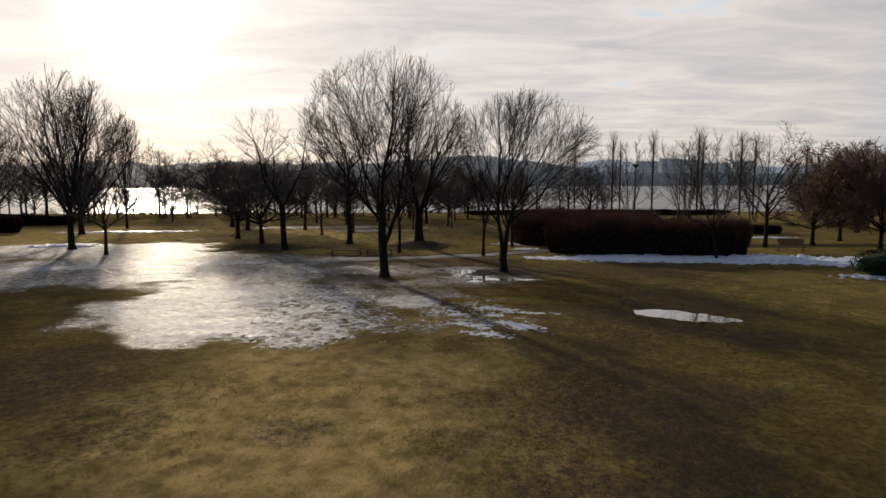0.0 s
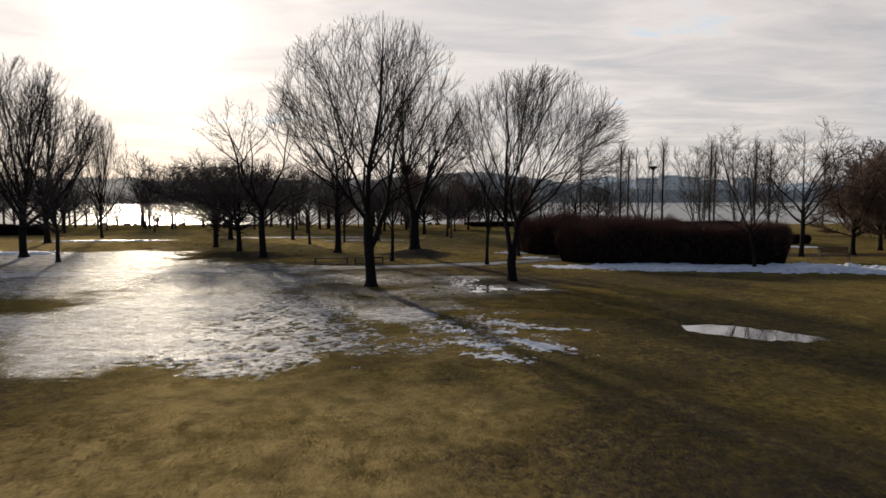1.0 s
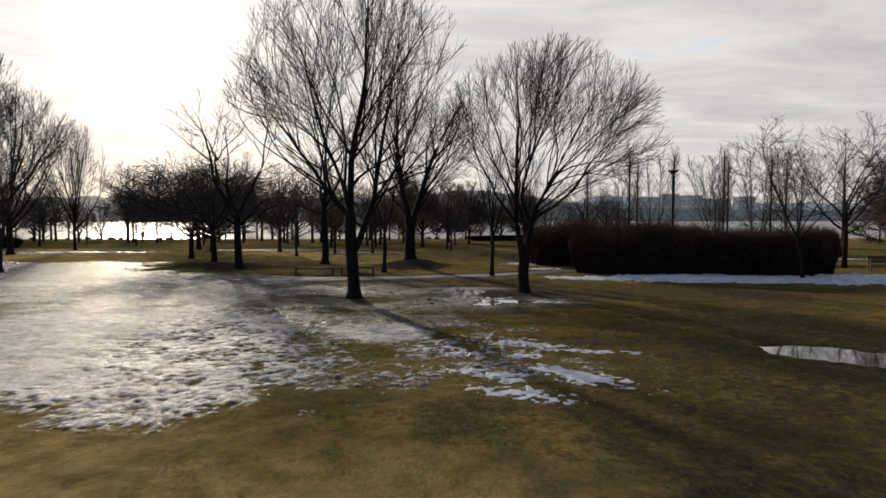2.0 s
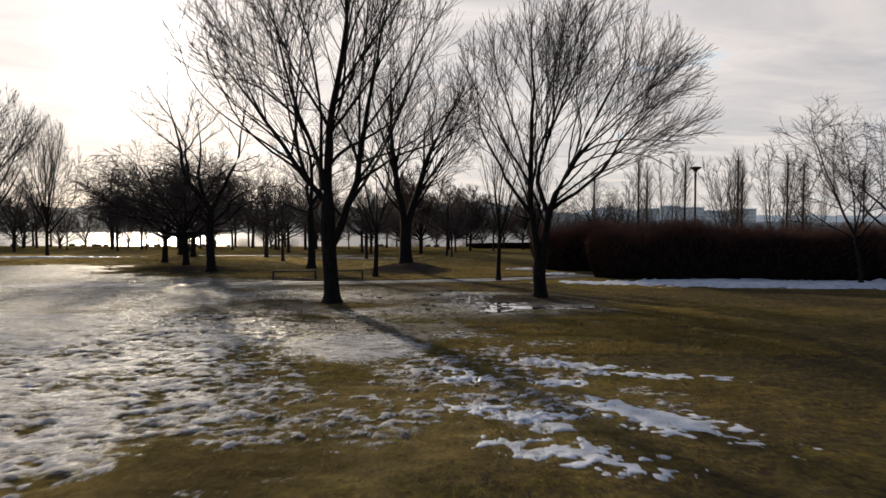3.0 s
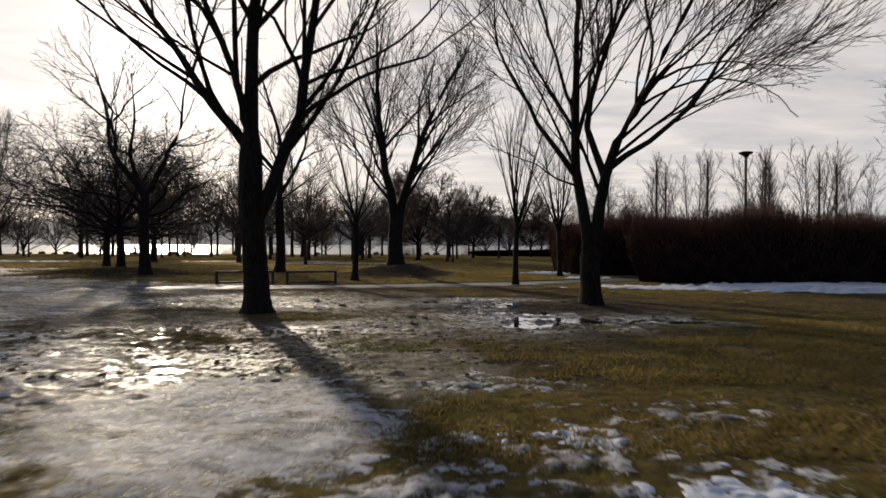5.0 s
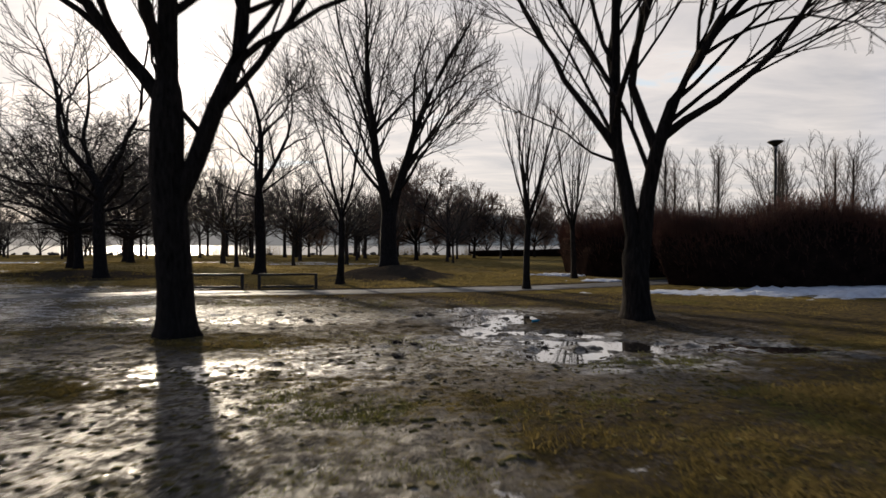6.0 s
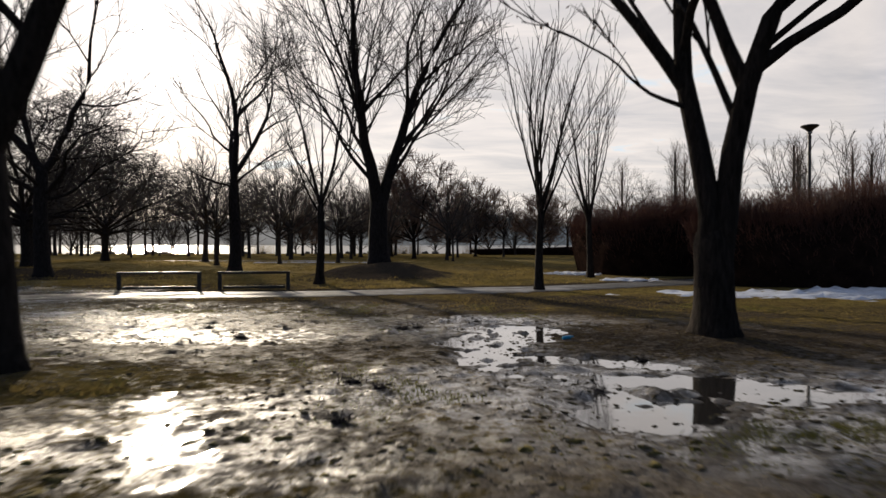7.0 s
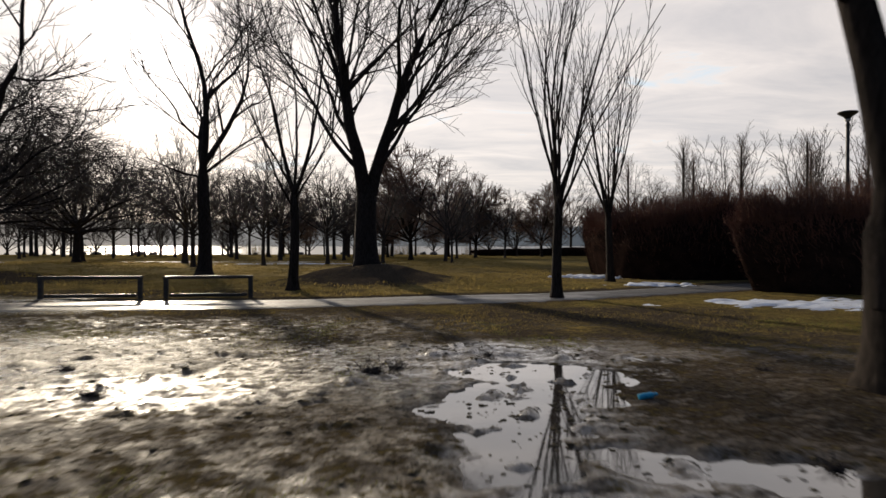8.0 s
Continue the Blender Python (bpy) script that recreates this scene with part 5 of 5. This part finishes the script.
# trees over the far lawn and along the shore: x, y, turn, scale, kind
for x, y, a, s, k in ((-15.3, 68.9, 0, 1.12, 0), (-25.7, 75.6, 40, 1.05, 1), (-12.2, 62.5, 91, 1.05, 0), (-9.0, 92, 260, 0.9, 0), (-3.4, 70, 30, 0.9, 0), (-9.4, 65, 75, 0.9, 0), (-6.4, 67.5, 130, 0.95, 0), (0.9, 72, 200, 0.9, 0), (-12.5, 80, 290, 1.1, 0), (-7.8, 88, 325, 1.1, 0), (-20.5, 92, 35, 1.1, 0),
                      (-17.3, 110, 20, 1.0, 0), (-26.5, 106, 70, 0.9, 0), (-62, 108, 170, 1.2, 0), (-43, 108, 200, 1.2, 2), (-54, 108, 10, 1.3, 2), (3.5, 107, 40, 1.0, 0), (-7, 108, 88, 0.9, 0),
                      (-13, 100, 133, 0.8, 0), (-33, 104, 222, 1.1, 2), (-40, 98, 15, 0.9, 0), (-70, 104, 99, 1.3, 0), (-78, 98, 45, 1.1, 0), (-86, 108, 145, 1.5, 2), (-95, 100, 245, 1.2, 0), (-22, 96, 300, 0.85, 0),
                      (16, 108, 30, 1.0, 0), (22, 94, 120, 0.9, 0), (12.5, 82, 65, 0.75, 0), (17.5, 88, 210, 0.9, 0), (56, 90, 10, 1.1, 0), (64, 84, 60, 1.1, 0), (-60, 84, 110, 1.1, 0), (-70, 76, 21, 1.2, 0), (-80, 70, 61, 1.2, 0),
                      (1.5, 88, 161, 0.8, 0), (-30, 88, 81, 0.8, 0), (-16, 106, 222, 1.1, 2), (9, 107, 99, 1.2, 2), (13, 104, 12, 1.3, 2), (-36, 110, 190, 1.2, 2), (-58, 100, 50, 1.3, 2),
                      (-47, 92, 310, 1.0, 0), (-66, 110, 5, 1.4, 2), (-74, 112, 111, 1.4, 2), (-92, 112, 201, 1.5, 2), (-100, 92, 20, 1.3, 0), (20, 108, 65, 1.2, 2), (28, 110, 165, 1.1, 2), (-28, 112, 265, 1.0, 2), (-11, 110, 25, 1.0, 2), (-1, 110, 5, 1.1, 2), (-24, 101, 15, 1.0, 2), (-20, 112, 115, 1.2, 2), (-31, 96, 215, 0.9, 0), (6, 111, 165, 1.3, 2), (-45, 103, 265, 1.3, 2), (-51, 97, 35, 1.2, 2), (24, 104, 85, 1.3, 2), (-38, 87, 185, 0.9, 0), (-7.5, 80, 45, 0.9, 0), (-55, 90, 145, 1.0, 0),
                      (-88, 84, 15, 1.4, 0), (-76, 88, 95, 1.35, 0), (-66, 97, 175, 1.3, 0), (-58, 106, 255, 1.25, 0), (-52, 112, 335, 1.3, 0), (-43, 95, 55, 1.2, 0), (-35, 101, 135, 1.25, 0), (-27, 94, 215, 1.2, 0),
                      (-17, 98, 25, 1.1, 0), (-30, 110, 105, 1.3, 0), (-11, 104, 185, 1.2, 0), (-3, 103, 265, 1.1, 0), (-48, 84, 345, 1.1, 0), (8.5, 101, 75, 1.0, 0), (-64, 66, 10, 1.25, 0), (-58, 60, 120, 1.2, 0), (6.3, 91.8, 3, 1.0, 0), (0.5, 75, 260, 1.0, 0), (-17, 83, 200, 1.1, 0), (-9, 84, 95, 1.1, 0)):
    kind = (SMALL, THORN_TREE, BUSHY)[k]
    if k == 0 and (x < -18 or x > 8) and int(a) % 6 == 0:
        kind = OPEN
    elif k == 0 and y > 90 and int(a) % 5 == 1:
        kind, s = ROUND, s * 0.85
    again(kind, x, y, ground_z(x, y), a, s * (0.85 + 0.3 * (int(a * 7 + 10 * abs(x)) % 11) / 10), 0.9 + 0.25 * (int(a * 3 + y) % 7) / 6)


# ---- park furniture ----
def rail_barrier(x0, y0, x1, y1):
    """A low timber rail on two posts."""
    L = math.hypot(x1 - x0, y1 - y0)
    z = min(ground_z(x0, y0), ground_z(x1, y1))
    root = thing("rail_barrier", pose(x0, y0, z, 0, 0, math.degrees(math.atan2(y1 - y0, x1 - x0))), "low weathered timber rail on two stout posts", "barrier", "rails beside the path")
    for x in (0.0, L):
        part("post", box(bmesh.new(), (x - 0.045, -0.045, -0.15), (x + 0.045, 0.045, 0.46), 0.01), WOOD, root)
    part("top_rail", box(bmesh.new(), (-0.05, -0.05, 0.41), (L + 0.05, 0.05, 0.475), 0.012), WOOD, root)
    part("lower_rail", box(bmesh.new(), (0.07, -0.03, 0.03), (L - 0.07, 0.03, 0.1), 0.01), WOOD, root)


rail_barrier(-7.8, 44.15, -5.85, 44.35)
rail_barrier(-5.36, 44.45, -3.68, 44.75)


def lamp_post(x, y, h):
    root = thing("street_lamp", (x, y, ground_z(x, y)), "dark slender park lamp post with a flat disc head", "lamp")
    part("pole", lathe(bmesh.new(), [(0.1, -0.1), (0.1, 0.7), (0.078, 0.75), (0.07, h - 0.7), (0.085, h - 0.68), (0.085, h - 0.55), (0.055, h - 0.5), (0.055, h - 0.4)]), METAL_DARK, root, smooth=False)
    head = part("lamp_head", lathe(bmesh.new(), [(0.07, h - 0.4), (0.16, h - 0.26), (0.36, h - 0.13), (0.395, h - 0.09), (0.38, h - 0.05), (0.18, h - 0.01), (0.05, h)]), METAL_DARK, root)
    part("diffuser", lathe(bmesh.new(), [(0.07, h - 0.46), (0.12, h - 0.42), (0.12, h - 0.36), (0.07, h - 0.34)]), GLASS_LAMP, head)


lamp_post(17.6, 57.9, 6.8)


def bench(x, y, turn):
    root = thing("park_bench", pose(x, y, ground_z(x, y), 0, 0, turn), "brown slatted wooden park bench with backrest beside the lawn", "bench")
    for sx in (-0.8, 0.8):
        part("side_frame", box(bmesh.new(), (sx - 0.03, -0.28, 0), (sx + 0.03, -0.2, 0.62), 0.008), WOOD_RED, root)
        part("back_leg", box(bmesh.new(), (sx - 0.03, 0.2, 0), (sx + 0.03, 0.28, 0.92), 0.008), WOOD_RED, root)
        part("armrest", box(bmesh.new(), (sx - 0.04, -0.3, 0.62), (sx + 0.04, 0.24, 0.66), 0.008), WOOD_RED, root)
    for i in range(5):
        part("seat_slat", box(bmesh.new(), (-0.86, -0.26 + i * 0.1, 0.42), (0.86, -0.18 + i * 0.1, 0.45), 0.006), WOOD_RED, root)
    for i in range(4):
        part("back_slat", box(bmesh.new(), (-0.86, 0.2, 0.52 + i * 0.11), (0.86, 0.225, 0.61 + i * 0.11), 0.006), WOOD_RED, root)


bench(25.6, 46.2, -18)


def blue_thing(x, y, turn):
    root = thing("plastic_bottle", pose(x, y, ground_z(x, y) + 0.02, 0, 84, turn) @ Matrix.Scale(0.62, 4), "crumpled blue plastic bottle lying in the mud", "litter")
    part("bottle", lathe(bmesh.new(), [(0.02, -0.1), (0.034, -0.095), (0.036, -0.03), (0.031, 0.0), (0.035, 0.03), (0.03, 0.06), (0.014, 0.09), (0.013, 0.1)], 14), BLUE_PLASTIC, root, smooth=True)
    part("cap", lathe(bmesh.new(), [(0.016, 0.098), (0.017, 0.102), (0.017, 0.118), (0.013, 0.122)], 14), BLUE_PLASTIC, root)


blue_thing(1.84, 35.66, 15)


def shrub(x, y, rx, ry, h, seed, label):
    """An evergreen shrub: a woody inside under many small leaves."""
    rng = np.random.default_rng(seed)
    root = thing("evergreen_shrub", (x, y, ground_z(x, y)), label, "shrub")
    bm = bmesh.new()
    bmesh.ops.create_icosphere(bm, subdivisions=3, radius=1.0)
    for v in bm.verts:
        d = 0.82 + 0.18 * noise.noise(v.co * 2.2)
        v.co = Vector((v.co.x * rx * d, v.co.y * ry * d, (v.co.z * 0.52 + 0.45) * h * d))
    part("shrub_body", bm, LEAF_GREEN, root, smooth=True)
    n = 4200
    d = unit(rng.normal(size=(n, 3)))
    c = d * np.array([rx, ry, 0.52 * h]) * (0.86 + 0.16 * rng.random((n, 1))) + np.array([0, 0, 0.46 * h])
    c[:, 2] = np.maximum(c[:, 2], 0.03)
    a, b = unit(rng.normal(size=(n, 3))), unit(rng.normal(size=(n, 3)))
    s = 0.035 + 0.03 * rng.random((n, 1))
    V = np.stack((c - a * s, c + b * s * 0.5, c + a * s, c - b * s * 0.5), 1).reshape(-1, 3)
    put("foliage", mesh_of("foliage", V, np.arange(4 * n).reshape(n, 4), LEAF_GREEN), root, kind="stuff")


shrub(24.3, 33.5, 2.6, 1.1, 1.6, 21, "clipped dark green evergreen shrub beside snow")


# ---- shore and distance ----
def ridge(name, pts, y, depth, label, seed, mat):
    xs = np.linspace(pts[0][0], pts[-1][0], 500)
    top = np.interp(xs, [p[0] for p in pts], [p[1] for p in pts])
    top = top * (0.86 + 0.3 * fbm(xs * 0.012, 0 * xs, seed, 4)) + 7 * (fbm(xs * 0.09, 0 * xs + 3, seed + 1, 3) - 0.5)
    rows = [np.stack((xs, np.full_like(xs, y), np.full_like(xs, LAKE_Z - 1)), -1), np.stack((xs, np.full_like(xs, y + depth * 0.1), top * 0.45), -1),
            np.stack((xs, np.full_like(xs, y + depth * 0.5), top), -1), np.stack((xs, np.full_like(xs, y + depth), np.full_like(xs, -2)), -1)]
    V = np.stack(rows)
    idx = np.arange(V.shape[0] * V.shape[1]).reshape(V.shape[:2])
    q = np.stack((idx[:-1, :-1], idx[:-1, 1:], idx[1:, 1:], idx[1:, :-1]), -1).reshape(-1, 4)
    tagged(put(name, mesh_of(name, V.reshape(-1, 3), q, mat, True)), label, "backdrop", kind="structure")


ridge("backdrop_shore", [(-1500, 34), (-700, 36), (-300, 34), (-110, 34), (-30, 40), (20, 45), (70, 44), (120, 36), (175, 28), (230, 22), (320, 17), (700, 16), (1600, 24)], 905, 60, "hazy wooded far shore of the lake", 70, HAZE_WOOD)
ridge("backdrop_hills", [(-2200, 30), (-800, 30), (-200, 30), (200, 40), (420, 60), (700, 40), (2400, 55)], 1500, 200, "hills behind the lake, haze put in as a pale blue glow", 75, HAZE_HILL)


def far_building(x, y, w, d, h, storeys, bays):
    root = thing("building", (x, y, 0), "distant building block across the lake, paled by a haze glow", "building", "buildings across the lake")
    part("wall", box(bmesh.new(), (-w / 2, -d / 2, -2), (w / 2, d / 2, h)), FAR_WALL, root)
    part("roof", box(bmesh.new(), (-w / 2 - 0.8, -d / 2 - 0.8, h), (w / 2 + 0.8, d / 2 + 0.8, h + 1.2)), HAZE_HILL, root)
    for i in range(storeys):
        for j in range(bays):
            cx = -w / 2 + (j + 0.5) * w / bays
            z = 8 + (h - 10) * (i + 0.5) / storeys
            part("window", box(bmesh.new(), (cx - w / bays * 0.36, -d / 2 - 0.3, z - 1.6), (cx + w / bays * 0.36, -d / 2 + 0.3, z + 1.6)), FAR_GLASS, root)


for x, w, h, st, by in ((318, 30, 36, 5, 5), (352, 24, 40, 6, 4), (385, 34, 38, 5, 6), (425, 40, 33, 4, 6), (470, 26, 36, 5, 4), (265, 26, 29, 4, 4), (215, 30, 27, 3, 5)):
    far_building(x, 985, w, 18, h, st, by)


def shore_stones():
    rng = random.Random(5)
    for i in range(60):
        x, y = rng.uniform(-75, 30), SHORE_Y - 8.5 + rng.uniform(-1.2, 1.2)
        r = rng.uniform(0.25, 0.6)
        bm = bmesh.new()
        bmesh.ops.create_icosphere(bm, subdivisions=2, radius=r)
        for v in bm.verts:
            v.co *= 0.8 + 0.4 * noise.noise(v.co * 3 + Vector((i, 0, 0)))
            v.co.z *= 0.65
        ob = put("shore_stone", from_bm("shore_stone", bm, STONE))
        ob.matrix_basis = pose(x, y, ground_z(x, y) + r * 0.2, 0, 0, rng.uniform(0, 360))
        tagged(ob, "rounded grey boulder on the lake edge", "stone", "stones along the shore")


shore_stones()


def shore_fence(x0, x1, y):
    """A low post-and-rail fence along the water."""
    root = thing("fence", (x0, y, ground_z(x0, y)), "low dark post-and-rail fence along the lake edge", "fence")
    n = int((x1 - x0) / 1.9)
    for i in range(n + 1):
        part("post", box(bmesh.new(), (i * 1.9 - 0.06, -0.06, -0.4), (i * 1.9 + 0.06, 0.06, 0.95), 0.01), WOOD, root)
    for z in (0.35, 0.8):
        part("rail", box(bmesh.new(), (-0.1, -0.03, z), (n * 1.9 + 0.1, 0.03, z + 0.09), 0.008), WOOD, root)


shore_fence(-48, -33, 109.0)


def reed_clump(x, y, seed):
    rng = np.random.default_rng(seed)
    n = 160
    p = np.column_stack((rng.normal(size=n) * 0.9, rng.normal(size=n) * 0.4, np.full(n, -0.1)))
    P, R = grow(rng, p, np.column_stack((rng.normal(size=(n, 2)) * 0.12, np.ones(n))), 0.9 + 0.7 * rng.random(n), np.full(n, 0.012), 3, 0.06, 0.0, 0.4)
    v, f = tubes(P, R, 3)
    ob = put("reed_bed", mesh_of("reed_bed", v, f, REED), kind="stuff")
    ob.matrix_basis = Matrix.Translation((x, y, ground_z(x, y)))
    tagged(ob, "clump of dry straw-coloured reeds at the water", "reeds")


for i, (x, y) in enumerate(((-6.5, 110.2), (-4.2, 110.5), (-24, 110.4), (-31, 110.3), (-70, 110.2), (4, 110.3))):
    reed_clump(x, y, 300 + i)


def weed_clump(x, y, r, seed):
    """A trodden clump of dead weeds and earth."""
    rng = np.random.default_rng(seed)
    root = thing("weed_clump", (x, y, float(surface(np.array([x]), np.array([y]))[0][0])), "dark trodden clump of dead weeds in the mud", "weeds", "weed clumps in the mud")
    bm = bmesh.new()
    bmesh.ops.create_icosphere(bm, subdivisions=3, radius=r)
    for v in bm.verts:
        v.co *= 0.75 + 0.6 * noise.noise(v.co * 18 + Vector((seed, 0, 0)))
        v.co.z *= 0.45
    part("clod", bm, BARK_DARK, root, smooth=True)
    n = 40
    p = rng.normal(size=(n, 3)) * r * np.array([0.7, 0.6, 0.1])
    P, R = grow(rng, p, np.column_stack((rng.normal(size=(n, 2)), 0.5 + rng.random(n))), r * (0.6 + 1.3 * rng.random(n)), np.full(n, 0.004), 4, 0.25, -0.3, 0.4)
    v, f = tubes(P, R, 3)
    put("stalk_tangle", mesh_of("stalk_tangle", v, f, TWIG), root, kind="stuff")


for i, (x, y, r) in enumerate(((-0.1, 36.6, 0.1), (0.1, 36.75, 0.07), (-1.9, 35.7, 0.06), (-0.25, 33.3, 0.07), (0.0, 33.05, 0.05), (-0.15, 32.2, 0.05), (1.6, 33.2, 0.04), (2.3, 34.4, 0.045), (-2.6, 36.6, 0.06), (0.9, 37.4, 0.05), (3.1, 36.6, 0.05))):
    weed_clump(x, y, r, 330 + i)


def clods(n, x0, x1, y0, y1, seed, mat, most=0.02, least=0.3, few=0.64, label="small dark clods of earth and trodden grass in the mud"):
    """Small lumps of earth and trodden grass over the mud."""
    rng = np.random.default_rng(seed)
    x, y = rng.uniform(x0, x1, n), rng.uniform(y0, y1, n)
    keep = (worn(x, y) > least) & (fbm(x * 1.5, y * 1.5, 12 + seed) + 0.3 * rng.random(n) > few)
    x, y = x[keep], y[keep]
    m = len(x)
    z = surface(x, y)[0]
    for h in PUDDLES[:LAWN_POOL]:                       # some stand out of the shallow water
        z = np.where(pool(x, y, *h[:5]) > 0.14, np.maximum(z, LEVEL(*h[:2])), z)
    r = 0.006 + most * rng.random(m) ** 3.0
    a = np.arange(6) * math.pi / 3
    ring = np.stack((np.cos(a), np.sin(a), 0 * a - 0.35), -1)
    top = np.stack((0.6 * np.cos(a + 0.4), 0.6 * np.sin(a + 0.4), 0 * a + 0.4), -1)
    V = np.concatenate((ring, top, [[0, 0, 0.62]]))
    V = V[None] * (1 + 0.35 * rng.normal(size=(m, 13, 1))) * (r[:, None, None] * np.array([1.4, 1.1, 0.55]))
    V = V + np.stack((x, y, z), -1)[:, None]
    F = [(i, (i + 1) % 6, 6 + (i + 1) % 6, 6 + i) for i in range(6)]
    T = [(6 + i, 6 + (i + 1) % 6, 12) for i in range(6)]
    F = [(p, q, u) for p, q, u, w in F] + [(p, u, w) for p, q, u, w in F] + T
    F = (np.array(F)[None] + 13 * np.arange(m)[:, None, None]).reshape(-1, 3)
    ob = put("mud_clods", mesh_of("mud_clods", V.reshape(-1, 3), F, mat), kind="stuff")
    tagged(ob, label, "mud")


CLOD = mat_plain("clod_earth", (0.05, 0.04, 0.026), (0.13, 0.105, 0.06), 9.0, 0.95, 0.6, 0.01, spec=0.05)
TURF = mat_plain("trodden_turf", (0.06, 0.05, 0.02), (0.17, 0.14, 0.05), 7.0, 0.95, 0.8, 0.012, spec=0.05)
clods(20000, -7.5, 6.5, 29.5, 41.0, 71, CLOD)
clods(5500, -6.5, 3.6, 28.0, 31.9, 72, TURF, 0.034, 0.12, 0.66, "trodden lumps of olive turf and earth in the wet mud")


# ---- grass tufts ----
def tufts(name, n, x0, x1, y0, y1, h, seed, mat, b=6, wide=1.0, most=0.5, least=0.42):
    """Loose blades of dead grass in tufts over the lawn."""
    rng = np.random.default_rng(seed)
    x, y = rng.uniform(x0, x1, n), rng.uniform(y0, y1, n)
    keep = (fbm(x * 0.8, y * 0.8, seed + 50) > least) & (icy(x, y) + 1.3 * worn(x, y) < most) & (np.maximum.reduce([pool(x, y, *p[:5]) for p in PUDDLES]) < 0.05) & (np.abs(y - path_mid(x)) > 1.3) & (blob(x, y, 3.4, 35.6, 2.8, 2.2, 0, 0.5, 53) < 0.2) & (mound(x, y, -1.8, 50.2, 2.3, 2.1, 1.0) < 0.15)
    x, y = x[keep], y[keep]
    m = len(x)
    z = lie(x, y) - 0.01
    c = np.repeat(np.stack((x, y, z), -1), b, axis=0)
    c[:, :2] += rng.normal(size=(m * b, 2)) * 0.06
    az = rng.random(m * b) * 6.283
    w = wide * (0.004 + 0.003 * rng.random(m * b))
    d = np.stack((np.cos(az), np.sin(az), 0 * az), -1)
    side = np.stack((-np.sin(az), np.cos(az), 0 * az), -1) * w[:, None]
    hh = h * (0.4 + rng.random(m * b))
    tip = c + d * (hh * (0.8 + 1.2 * rng.random(m * b)))[:, None] + np.array([0, 0, 1.0]) * hh[:, None]
    V = np.stack((c - side, c + side, tip), 1).reshape(-1, 3)
    ob = put(name, mesh_of(name, V, np.arange(3 * m * b).reshape(-1, 3), mat), kind="stuff")
    tagged(ob, "short winter grass tufts over the lawn", "grass")


def mat_blade(name, dull, bright):
    """Grass blades let light through."""
    k = Mat(name)
    col = k.mix(k.rng(k.noise(1.2, 4), 0.35, 0.65), dull, bright)
    k.set("Base Color", col)
    k.set("Roughness", 0.9)
    k.set("Specular IOR Level", 0.1)
    tr = k.n.new("ShaderNodeBsdfTranslucent")
    k.l.new(col, tr.inputs[0])
    mx = k.n.new("ShaderNodeMixShader")
    mx.inputs[0].default_value = 0.6
    k.l.new(k.p.outputs[0], mx.inputs[1])
    k.l.new(tr.outputs[0], mx.inputs[2])
    k.l.new(mx.outputs[0], k.out.inputs[0])
    return k.m


GRASS_BLADE = mat_blade("dead_grass", (0.16, 0.12, 0.036), (0.29, 0.215, 0.078))
GRASS_GREEN = mat_blade("living_grass", (0.1, 0.105, 0.028), (0.2, 0.19, 0.058))
tufts("grass", 34000, -9, 11, 4, 43, 0.035, 31, GRASS_BLADE)
tufts("grass", 11000, -9, 11, 6, 17, 0.045, 33, GRASS_BLADE, 6, 1.3)
tufts("grass", 24000, -4, 7.5, 26, 33, 0.05, 34, GRASS_BLADE, 6, 1.2)
tufts("grass", 46000, -30, 5, 45, 92, 0.06, 32, GRASS_BLADE, 4, 2.6)
tufts("grass", 16000, -5, 6.5, 26.5, 41, 0.022, 36, GRASS_GREEN, 9, 1.0, 1.1, 0.56)
tufts("grass", 7000, -1.2, 3.2, 28.6, 32.3, 0.022, 38, GRASS_GREEN, 9, 1.0, 1.3, 0.54)
tufts("grass", 6000, -5, 5, 19, 27, 0.024, 37, GRASS_GREEN, 9, 1.0, 1.0, 0.52)
